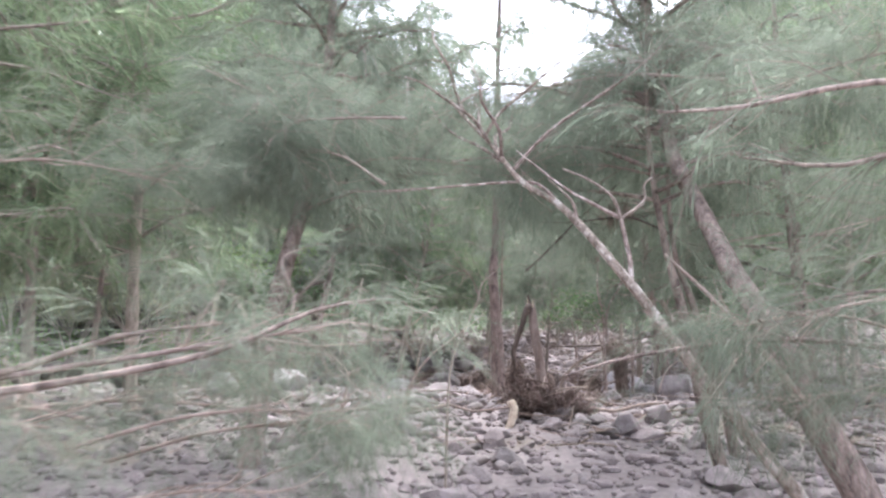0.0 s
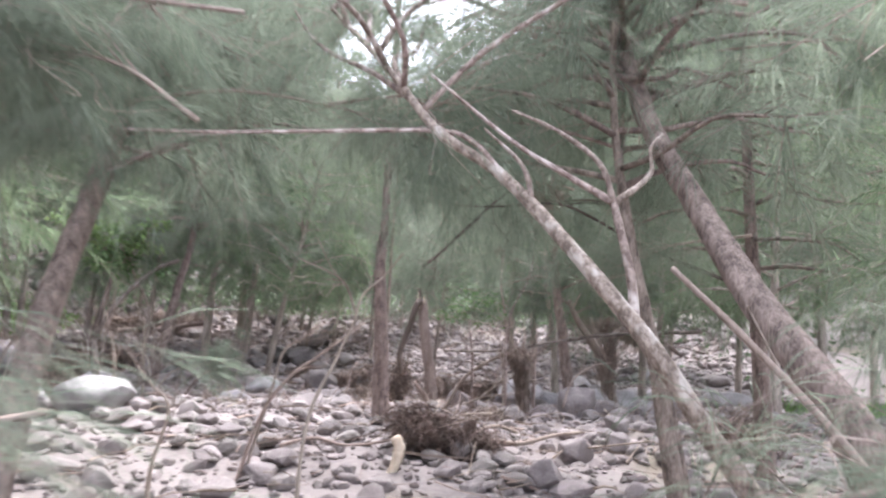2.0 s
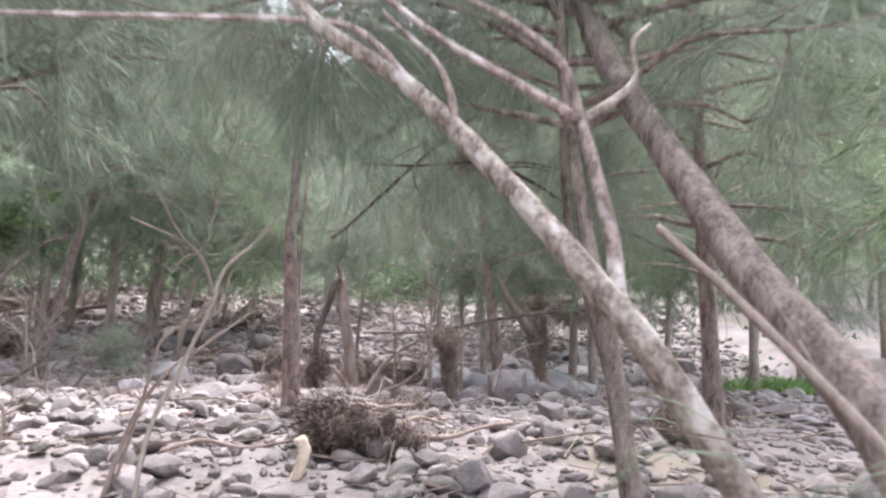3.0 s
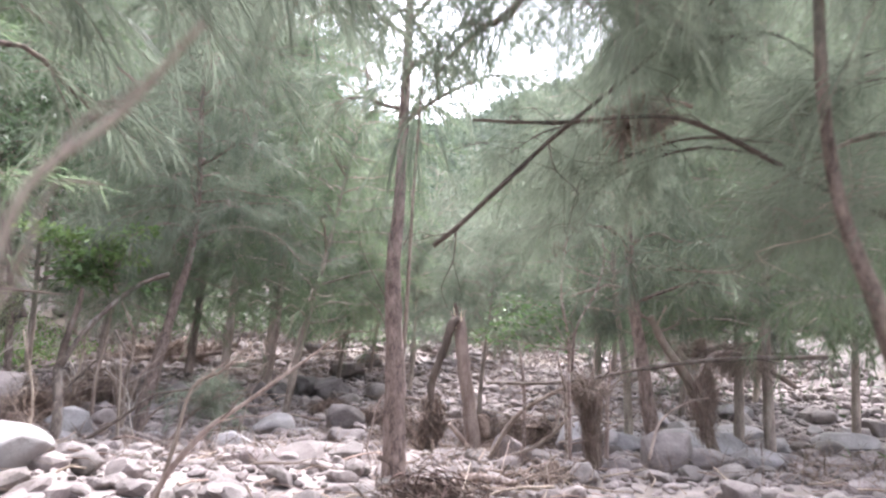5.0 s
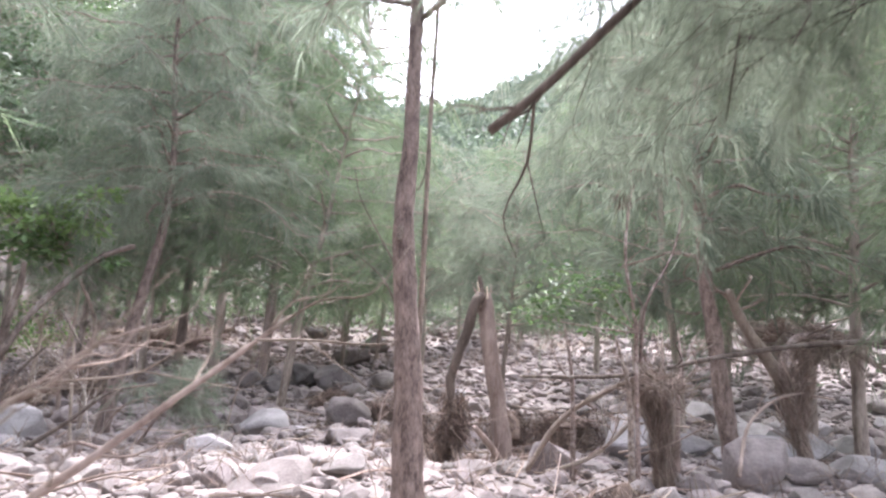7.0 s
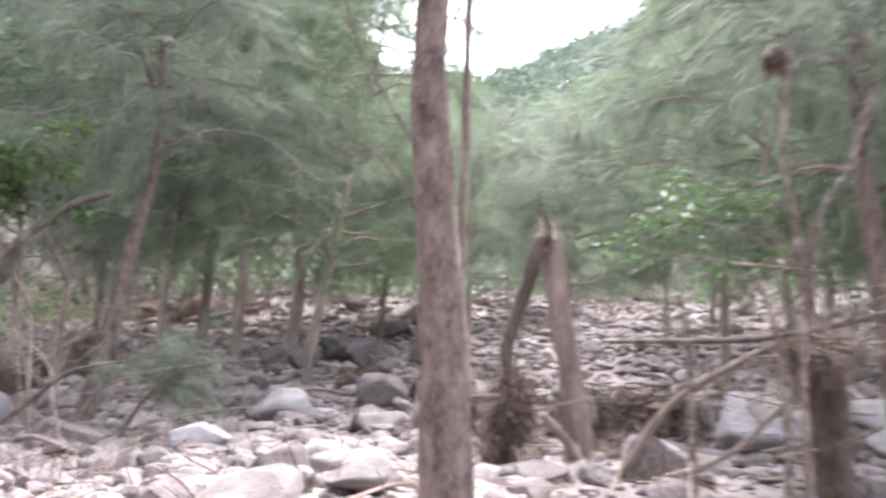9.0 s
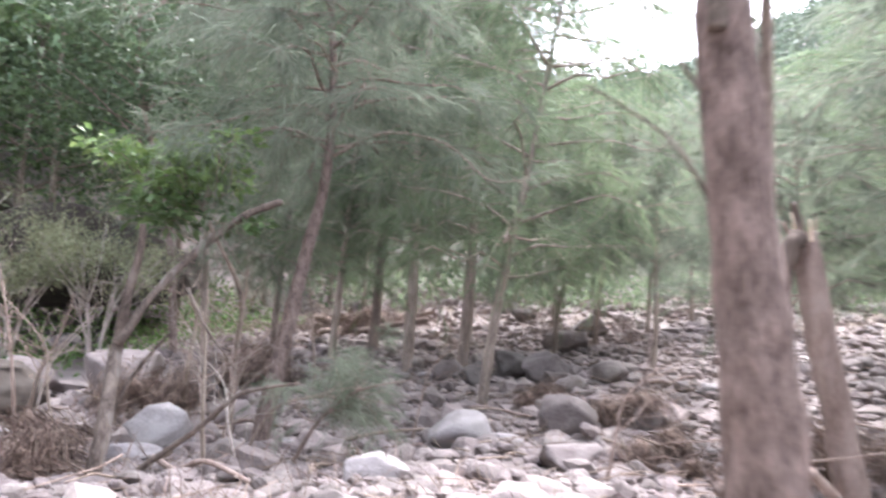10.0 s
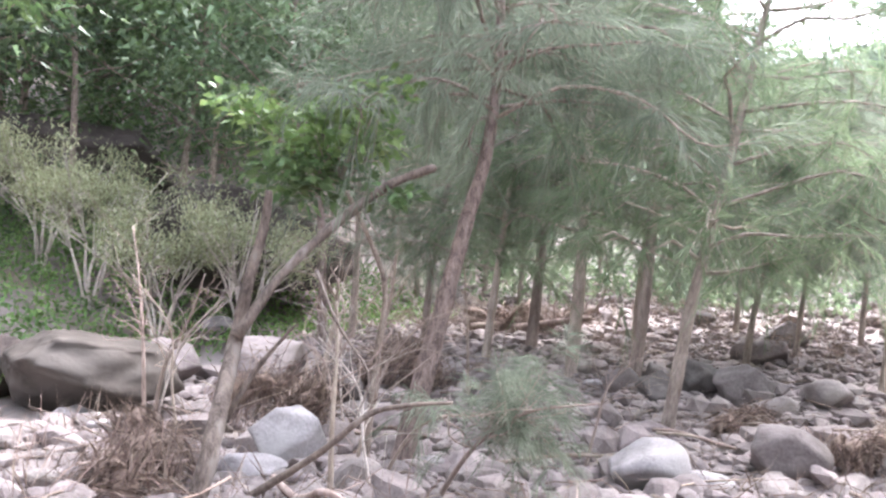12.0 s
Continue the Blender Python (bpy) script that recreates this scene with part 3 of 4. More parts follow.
for q in [(-5.15, 17.2, 3.35), (-4.85, 17.2, 3.2), (-4.6, 17.25, 3.1), (-4.3, 17.1, 3.15), (-4.0, 17.2, 3.2), (-3.7, 17.25, 3.15), (-3.4, 17.2, 3.2), (-3.15, 17.2, 3.3), (-4.3, 17.15, 2.8), (-3.9, 17.1, 2.85), (-3.5, 17.2, 2.8), (-3.25, 17.3, 2.75), (-4.45, 17.2, 2.5), (-4.1, 17.1, 2.55), (-3.7, 17.2, 2.5), (-4.2, 17.3, 2.3), (-3.9, 17.0, 2.3), (-2.95, 17.2, 2.2), (-4.0, 17.5, 2.7), (-3.6, 17.5, 3.0)]:
    q = Vector((-3.95, 17.2, 2.85)).lerp(Vector(q), 0.82) - a0
    s = Vector((-3.75, 17.3, 2.45)) - a0
    part("twig", tube_mesh("twig", [s.lerp(q, 0.05), s.lerp(q, 0.55) + Vector((0, 0, -0.06)), q], 0.012, 0.004, M_DEAD, 5, 0.1, rng, 3), leafy)
    b = [q + Vector((rng.gauss(0, 0.14), rng.gauss(0, 0.13), rng.gauss(0, 0.055))) for _ in range(58)]
    d = [(p - q) * 3 + Vector((rng.gauss(0, 0.7), rng.gauss(0, 0.7), rng.gauss(0.1, 0.4))) for p in b]
    # sprays above 2.7 m get the lighter leaf: light on the crown as colour
    part("foliage", blades("foliage", b, d, 0.15, 0.072, M_LEAFLIT if q.z + a0.z > 2.7 else M_LEAF, 0.2), leafy)["kind"] = "stuff"
debris(gp(-4.35, 15.67, -0.05), (0.48, 0.42, 0.26), 2600, 52, "heap of dry brown roots and grass on the stones", 9, 0.45)

# leaning casuarina behind it
casuarina([(-3.38, 18.033, -0.385), (-3.22, 18.199, 0.583), (-3.08, 18.373, 1.461), (-2.95, 18.508, 2.216), (-2.8, 18.638, 3.03), (-2.75, 18.732, 4.243), (-2.8, 18.658, 6.244), (-2.6, 18.595, 9.25)], 0.125, 103, limbs=48, reach=2.1, low=0.6,
          twigs=13, per_twig=46, twig_len=0.75, needle=0.36, top=0.7, width=0.0105, label="leaning casuarina with smooth brown trunk and a deep drooping crown", taper=0.2, sag=0.5)
bare_stem("low_needle_branch", [(-2.6, 17.219, -0.256), (-2.2, 16.971, 0.274), (-1.75, 16.841, 0.614), (-1.2, 16.83, 0.744)], 0.025, 0.006, 55, M_DEAD, "low branch with hanging grey-green needles over the stones", "branch", 12, 0.6, 6, needles=5)
bare_stem("low_needle_branch", [gp(-3.1, 17.11), (-2.7, 17.062, 0.383), (-2.1, 17.049, 0.532), (-1.5, 17.054, 0.482)], 0.02, 0.006, 56, M_DEAD, "low branch with hanging grey-green needles over the stones", "branch", 10, 0.6, 6, needles=5)
for k, (x, y, h, dx) in enumerate([(-4.65, 18.6, 1.9, 0.1), (-3.05, 16.3, 1.5, -0.1), (-6.6, 18.0, 2.3, -0.5), (-6.1, 17.6, 1.8, 0.5), (-5.0, 20.5, 2.2, 0.2), (-4.0, 21.5, 2.0, -0.2)]):
    bare_stem("bare_sapling", [gp(x, y, -0.1), gp(x + dx * 0.2, y, h * 0.4), gp(x + dx * 0.7, y + 0.1, h * 0.75), gp(x + dx, y + 0.1, h)], 0.05 if k in (0, 4) else 0.026, 0.008, 60 + k, M_DEAD, "leafless grey-brown sapling among the stones", "sapling", 12, 0.75, 7, "bare saplings")

for k, (x, y, h, dx) in enumerate([(-3.3, 17.0, 1.5, 0.5), (-2.9, 16.7, 1.2, -0.5), (-5.4, 17.3, 1.7, -0.7), (-6.0, 17.5, 1.6, 0.6), (-1.9, 19.6, 1.3, 0.5), (-4.9, 19.6, 1.6, -0.4), (0.6, 17.2, 1.1, 0.4), (3.7, 16.2, 1.3, -0.4)]):
    bare_stem("dead_shrub", [gp(x, y, -0.1), gp(x + dx * 0.25, y, h * 0.35), gp(x + dx * 0.5, y + 0.1, h * 0.7), gp(x + dx * 1.3, y + 0.1, h)], 0.020, 0.005, 240 + k, M_DRYSTEM if k % 2 else M_DEAD, "leafless dead shrub with thin tangled grey twigs", "dead shrub", 14, 0.75, 6, "dead shrubs among the stones", 0.9)

# ---- the near thicket at the start ----
lt = casuarina([(2.42, 4.277, 0.117), (1.8, 4.241, 0.867), (1.4, 4.228, 1.368), (1.13, 4.313, 1.767), (0.83, 4.8, 2.281), (0.56, 4.932, 2.494), (0.38, 5.109, 2.77), (0.1, 5.474, 3.184)], 0.046, 111, limbs=9, reach=0.9, low=0.74, twigs=7, per_twig=36, rise=0.9, sag=0.15,
               needle=0.18, width=0.0025, label="thin leaning casuarina with pale mottled bark and forked bare branches", bark=M_BARKPALE, taper=0.2, near=True,
               extra=[[(0.83, 4.8, 2.281), (0.7, 4.886, 2.449), (0.56, 4.932, 2.494), (0.2, 4.984, 2.478), (-0.33, 5.037, 2.443), (-0.7, 5.137, 2.451)]])
a0 = Vector(lt.location)
part("fork", tube_mesh("fork", [Vector(p) - a0 for p in [(1.14, 4.30, 1.74), (1.15, 4.36, 1.9), (1.135, 4.42, 2.06), (1.13, 4.49, 2.19)]], 0.018, 0.014, M_BARKPALE, 8, 0.1), lt)
for q in ([(1.13, 4.478, 2.173), (0.97, 4.549, 2.279), (0.79, 4.639, 2.408), (0.51, 4.815, 2.684)], [(1.13, 4.478, 2.173), (1.08, 4.496, 2.315), (0.95, 4.585, 2.443), (0.8, 4.678, 2.532)], [(1.13, 4.478, 2.173), (1.22, 4.503, 2.235), (1.3, 4.547, 2.309), (1.3, 4.559, 2.401), (1.36, 4.583, 2.463)], [(0.9, 4.708, 2.193), (0.86, 4.725, 2.335), (0.72, 4.783, 2.481)]):
    part("fork_branch", tube_mesh("fork_branch", [Vector(p) - a0 for p in q], 0.014, 0.005, M_BARKPALE, 6, 0.12), lt)
casuarina([(2.78, 4.441, 0.082), (2.34, 4.566, 0.946), (2.2, 4.649, 1.375), (2.1, 5.185, 1.903), (2.07, 5.692, 2.42), (2, 6.189, 3.045), (1.95, 6.609, 3.985), (1.9, 6.668, 5.597)], 0.108, 112, limbs=30, reach=1.7, low=0.72, twigs=10, per_twig=60,
          needle=0.26, width=0.0045, label="thick leaning casuarina with rough grey-brown bark", taper=0.4, near=True)
bare_stem("thin_dead_stick", [(2.25, 4.267, 0.92), (1.96, 4.332, 1.327), (1.7, 4.55, 1.697), (1.48, 4.737, 1.975)], 0.02, 0.012, 113, M_DEAD, "thin straight dead stick leaning among the trunks", "dead branch", 2, 0.3, 6)
casuarina([(2.4, 6.143, 0.13), (2.2, 6.086, 0.778), (2.05, 6.071, 1.529), (1.9, 6.109, 2.235), (1.8, 6.18, 3.145), (1.8, 6.14, 4.748)], 0.07, 114, limbs=18, reach=1.2, low=0.66, twigs=9, per_twig=50, width=0.005, needle=0.25, label="slim dark casuarina trunk among the thicket")
casuarina([(2.95, 7.347, 0.135), (2.75, 7.268, 1.032), (2.5, 7.207, 1.729), (2.3, 7.229, 2.634), (2.3, 7.11, 5.134)], 0.06, 115, limbs=16, reach=1.2, low=0.82, twigs=9, per_twig=50, width=0.005, needle=0.25, label="slim dark casuarina trunk among the thicket")
casuarina([(-1.66, 6.396, 0.102), (-1.62, 7.026, 1.512), (-1.5, 7.627, 2.669), (-1.36, 7.985, 3.624), (-1.3, 8.133, 4.922), (-1.2, 8.158, 6.932)], 0.115, 116, limbs=46, reach=1.6, low=0.4, twigs=12, per_twig=60, width=0.008, needle=0.27, twig_len=0.7, top=0.7,
          label="leaning casuarina with a dark trunk and one long side branch", taper=0.3, extra=[[(-1.36, 7.987, 3.604), (-0.95, 7.925, 3.85), (-0.38, 7.804, 4.09), (0, 7.7, 4.131)]])
# branches that reach in from trees beside the way
casuarina([gp(-3.4, 1.73), (-3.3, 1.763, 0.851), (-3.1, 1.802, 1.557), (-3, 1.762, 3.16), (-3, 1.644, 5.659)], 0.10, 117, limbs=18, reach=1.9, low=0.2, twigs=9, per_twig=45, needle=0.22, width=0.0032, label="bushy casuarina beside the way with low reaching branches",
          extra=[[(-3.1, 1.859, 0.91), (-2.2, 2.237, 1.174), (-1.45, 2.48, 1.265), (-0.85, 2.72, 1.387), (-0.5, 2.906, 1.554), (-0.2, 3.081, 1.619)], [(-2.6, 2.045, 1.077), (-1.7, 2.629, 1.278), (-1.25, 2.815, 1.445), (-0.85, 3.011, 1.502)]])
casuarina([gp(3.3, 2.53), (3.25, 2.534, 1.22), (3.2, 2.529, 2.424), (3.2, 2.441, 5.729)], 0.11, 118, limbs=20, reach=2.0, low=0.3, twigs=9, per_twig=45, needle=0.22, width=0.0032, label="bushy casuarina beside the way with long bare-based branches",
          extra=[[(3.2, 2.538, 2.324), (2.4, 2.629, 2.433), (1.7, 2.727, 2.461), (1.2, 2.735, 2.362), (0.85, 2.728, 2.331)], [(3.2, 2.555, 2.125), (2.3, 2.841, 2.301), (1.7, 2.952, 2.18), (1.25, 2.949, 2.21)], [(3.2, 2.634, 1.229), (2.3, 3.223, 1.38), (1.6, 3.418, 1.448), (0.95, 3.526, 1.357), (0.6, 3.535, 1.257)]])
casuarina([gp(4.3, 8.44), (4.2, 8.429, 1.535), (4.1, 8.424, 2.739), (4, 8.384, 4.342), (3.9, 8.275, 6.741)], 0.10, 229, limbs=26, reach=1.5, low=0.4, twigs=10, per_twig=60, width=0.004, needle=0.22, label="casuarina with low spreading dark foliage", rise=0.25, sag=0.4)
bare_stem("overhead_branch", [(4.25, 8.43, 2.05), (3.5, 8.1, 2.2), (2.76, 8.0, 2.43), (2.39, 8.0, 2.61), (2.04, 8.0, 2.72), (1.5, 8.0, 2.66), (1.13, 8.0, 2.65)], 0.02, 0.007, 121, M_WETWOOD, "long dark bare branch arching overhead", "branch", 5, 0.4, 7)
debris((2.1, 8.5, 2.78), (0.16, 0.12, 0.12), 500, 122, "brown clot of dead needles hanging in a branch", 1, 0.25, M_LITTER, 0.9, 0.4)
bare_stem("hanging_branch", [(2.75, 8.751, 3.822), (2.19, 8.779, 3.272), (1.66, 8.801, 2.792), (1.2, 8.822, 2.322), (1.03, 8.835, 2.173)], 0.012, 0.014, 120, M_WETWOOD, "dark snapped branch hanging down from the canopy", "dead branch", 5, 0.5, 6)

# needle sprays that brush the way
for k, (pts, tw, nd) in enumerate([([(-1.9, 2.6, 1.25), (-1.15, 2.8, 1.37), (-0.76, 2.8, 1.44), (-0.45, 2.85, 1.48)], 14, 4), ([(-2.0, 3.2, 1.1), (-1.4, 3.3, 1.15), (-0.8, 3.4, 1.1)], 12, 4), ([(2.6, 3.1, 1.75), (1.9, 3.2, 1.62), (1.4, 3.2, 1.52)], 9, 4),
                                   ([(3.2, 3.6, 2.2), (2.6, 3.7, 2.15), (2.0, 3.8, 2.0)], 14, 6), ([(3.0, 3.4, 3.0), (2.2, 3.6, 2.9), (1.6, 3.8, 2.7)], 18, 7), ([(-3.0, 4.2, 2.4), (-2.4, 4.4, 2.5), (-1.7, 4.6, 2.4)], 16, 7),
                                   ([(2.2, 5.4, 3.4), (1.4, 5.6, 3.5), (0.6, 5.8, 3.4), (0.0, 6.0, 3.3)], 18, 7), ([(-0.4, 5.1, 2.5), (-0.8, 5.2, 2.75), (-1.4, 5.4, 2.8)], 12, 5),
                                   ([(-1.0, 6.4, 2.9), (-0.4, 6.2, 2.95), (0.3, 6.1, 2.85), (0.8, 6.1, 2.7)], 16, 7), ([(2.0, 6.6, 2.9), (1.4, 6.4, 2.95), (0.8, 6.3, 2.9)], 16, 7),
                                   ([(3.2, 8.2, 3.6), (2.4, 8.2, 3.5), (1.6, 8.2, 3.3)], 18, 8), ([(3.6, 7.6, 2.5), (3.0, 7.6, 2.4), (2.5, 7.7, 2.2)], 16, 8),
                                   ]):
    bare_stem("needle_spray", pts, 0.014, 0.004, 700 + k, M_DEAD, "thin branch with a soft spray of grey-green needles", "branch", tw, 0.55, 5, "needle sprays beside the way", 0.75, nd, 0.0025)

# the needle canopy that hangs over the way, carried by the leaning trees
rng_canopy = random.Random(77)
for k in range(17):
    x, y, z = rng_canopy.uniform(-1.6, 2.9), rng_canopy.uniform(5.0, 6.2), rng_canopy.uniform(2.75, 3.6)
    az = rng_canopy.uniform(0, 6.28)
    if 0.4 < x < 2.3 and z > 2.95:
        continue
    o = Vector((math.cos(az), math.sin(az), 0)) * 0.5
    c = Vector((x, y, z))
    bare_stem("needle_spray", [c - o + Vector((0, 0, 0.12)), c + Vector((0, 0, 0.06)), c + o * 0.6, c + o - Vector((0, 0, 0.16))], 0.011, 0.004, 740 + k, M_DEAD, "thin branch with a soft spray of grey-green needles", "branch", 12, 0.55, 5, "needle sprays beside the way", 0.75, 7, 0.003)
for k in range(20):
    c = Vector((rng_canopy.uniform(2.0, 4.6), rng_canopy.uniform(8.3, 9.8), rng_canopy.uniform(2.75, 4.4)))
    o = Vector((0.5, rng_canopy.uniform(-0.4, 0.4), 0))
    bare_stem("needle_spray", [c + o, c + o * 0.3 + Vector((0, 0, 0.08)), c - o * 0.4, c - o - Vector((0, 0, 0.2))], 0.012, 0.004, 780 + k, M_WETWOOD, "thin dark branch with a soft spray of grey-green needles", "branch", 12, 0.6, 5, "needle sprays beside the way", 0.75, 7, 0.0035)

# low sprays on both sides where the way leaves the thicket
for k in range(9):
    if k < 5:
        c, o = Vector((rng_canopy.uniform(-1.9, -0.75), rng_canopy.uniform(2.5, 3.4), rng_canopy.uniform(0.75, 1.2))), Vector((0.45, rng_canopy.uniform(-0.2, 0.3), 0.05))
    else:
        c, o = Vector((rng_canopy.uniform(1.3, 2.5), rng_canopy.uniform(2.9, 3.7), rng_canopy.uniform(0.95, 1.6))), Vector((-0.45, rng_canopy.uniform(-0.2, 0.3), 0.02))
    bare_stem("needle_spray", [c - o, c - o * 0.2 + Vector((0, 0, 0.06)), c + o * 0.5 + Vector((0, 0, 0.05)), c + o], 0.010, 0.004, 810 + k, M_DEAD, "low thin branch with a soft spray of grey-green needles", "branch", 9, 0.45, 5, "needle sprays beside the way", 0.6, 4, 0.0022)

# bare brown saplings and the wrack mat in the foreground
for k, pts in enumerate([[gp(0.05, 5.7, -0.1), (0.08, 5.7, 1.12), (0.21, 5.7, 1.5), (0.29, 5.7, 1.69), (0.33, 5.7, 1.83), (0.43, 5.7, 1.93), (0.52, 5.7, 2.05)], [(0.30, 5.7, 1.74), (0.26, 5.71, 1.85), (0.2, 5.72, 1.92), (0.01, 5.72, 2.0)],
                         [gp(-0.55, 8.65, -0.1), (-0.35, 8.7, 0.8), (-0.13, 8.7, 1.13), (0.07, 8.7, 1.29), (0.38, 8.7, 1.53), (0.52, 8.7, 1.64)], [gp(-0.50, 8.7, -0.1), (-0.28, 8.72, 1.0), (-0.19, 8.7, 1.36), (-0.06, 8.7, 1.45), (0.01, 8.7, 1.52)], [gp(-1.10, 8.0, -0.1), (-1.09, 8.0, 0.5), (-0.99, 8.0, 0.94), (-1.15, 8.0, 1.14), (-1.35, 8.0, 1.4)], [gp(-2.6, 12.2, -0.1), (-2.5, 12.2, 0.9), (-2.7, 12.3, 1.6)]]):
    bare_stem("bare_sapling", pts, (0.011, 0.007, 0.02, 0.014, 0.02, 0.025)[k], 0.004, 130 + k, M_DEAD, "leafless forked brown sapling at the foot of the way", "sapling", 3 if k < 2 else 8, 0.22 if k < 2 else 0.45, 7, "bare saplings")
debris(gp(1.42, 9.5, -0.05), (0.52, 0.34, 0.25), 7500, 141, "matted dark brown root mass washed up on the gravel", 8, 0.3, mat=M_ROOT, hang=0.1, core=1.1)
stub = bare_stem("pale_stub", [gp(0.80, 8.72, -0.05), gp(0.86, 8.73, 0.1), gp(0.88, 8.74, 0.2), gp(0.84, 8.74, 0.3)], 0.045, 0.05, 142, M_SPLINTER, "pale barkless curved wood stub in the gravel", "wood stub", 0)
for k, (p, q, r) in enumerate([((-0.2, 9.2), (1.0, 9.4), 0.02), ((1.6, 9.5), (3.0, 9.9), 0.03), ((1.2, 9.9), (2.4, 10.3), 0.03), ((1.2, 11.6), (2.1, 11.75), 0.06), ((0.3, 10.5), (1.0, 10.8), 0.015), ((-1.6, 21.2), (0.4, 20.3), 0.025), ((-1.3, 20.9), (0.3, 20.7), 0.02), ((1.4, 23.4), (2.3, 24.2), 0.05), ((0.6, 19.2), (1.6, 19.0), 0.02), ((-3.5, 16.2), (-2.2, 15.6), 0.03), ((-4.8, 19.3), (-3.7, 19.7), 0.03), ((-2.7, 19.0), (-0.9, 20.2), 0.025)]):
    n = 4
    pts = [gp(p[0] + (q[0] - p[0]) * i / n, p[1] + (q[1] - p[1]) * i / n, 0.12 + 0.05 * math.sin(k + i * 2)) for i in range(n + 1)]
    bare_stem("driftwood", pts, r, r * 0.6, 150 + k, M_BARKPALE if k in (3, 7) else M_DEAD, "weathered driftwood pole lying on the stones", "driftwood", 2, 0.4, 7, "driftwood on the stones")
for k, (x, y, dx, dy, r) in enumerate([(-7.6, 30.5, 2.6, -0.6, 0.16), (-6.6, 31.5, 2.2, 1.0, 0.12), (-8.2, 32.0, 3.4, 0.4, 0.14), (-5.8, 29.0, 1.6, 1.6, 0.10), (-7.0, 29.2, 1.2, 2.4, 0.09)]):
    pts = [gp(x + dx * u, y + dy * u, 0.25 + 0.25 * u * (k % 2)) for u in (0, 0.35, 0.7, 1.0)]
    bare_stem("fallen_log", pts, r, r * 0.7, 220 + k, M_BARK, "dark fallen log in a flood-heaped pile", "dead log", 6, 0.9, 9, "logs of the flood heap")
debris(gp(-6.5, 30.2, 0.0), (1.5, 0.8, 0.4), 2600, 229, "wide heap of brown flood wrack under fallen logs", 10, 0.9)
debris(gp(-5.0, 18.4, -0.05), (0.5, 0.4, 0.5), 2600, 230, "tall brown root mass heaped against saplings", 8, 0.5)
debris(gp(-5.3, 22.0, -0.05), (0.9, 0.5, 0.45), 2600, 231, "heap of grey-brown sticks behind the stones", 14, 0.7)
debris(gp(2.2, 12.3, -0.05), (0.6, 0.3, 0.1), 1500, 232, "thin litter of twigs and grass on the gravel", 10, 0.4)
debris((5.9, 15.6, 1.35), (0.7, 0.4, 0.22), 1600, 233, "mat of pale dry flood grass lodged in branches", 8, 0.6, M_DEAD)
bare_stem("fallen_branch", [(3.9, 13.2, 0.35), (4.2, 13.6, 0.75), (4.7, 14.0, 0.95), (5.1, 14.2, 1.0)], 0.02, 0.012, 234, M_DEAD, "curved dead branch leaning by the bent trunk", "dead branch", 3, 0.4)
bare_stem("fallen_log", [(5.2, 14.9, 0.95), (5.6, 15.3, 1.5), (6.3, 15.6, 1.55), (7.1, 15.6, 1.1)], 0.05, 0.04, 235, M_BARKPALE, "pale dead log lodged in flood grass", "dead log", 5, 0.5)
# wrack on stems further off
for k, (x, y, s) in enumerate([(4.9, 9.8, 0.3), (0.95, 20.5, 0.42), (-0.3, 21.7, 0.28), (-6.2, 23.3, 0.5), (1.2, 17.8, 0.3)]):
    debris(gp(x, y, -0.05), (s * 1.3, s, s * 0.75), 1700, 170 + k, "brown flood wrack of roots and sticks among the stones", 7, 0.4)


# ---- the grove ----
def grove_tree(seed, height, limbs, per, width, **more):
    rng = random.Random(seed)
    b = rng.uniform(-0.25, 0.25)
    return casuarina([(0, 0, 0), (b * 0.3, 0.05, height * 0.2), (b, 0, height * 0.45), (b * 0.6, -0.05, height * 0.75), (b, 0, height)], 0.034 + height * 0.0072, seed, bark=M_GROVEBARK, limbs=limbs, reach=0.9 + height * 0.12,
                     low=2.25 / height, simple=True, twigs=13, per_twig=per, twig_len=0.85, needle=0.36, width=width, top=0.85, label="young casuarina with a bare lower trunk and soft grey-green crown", **more)


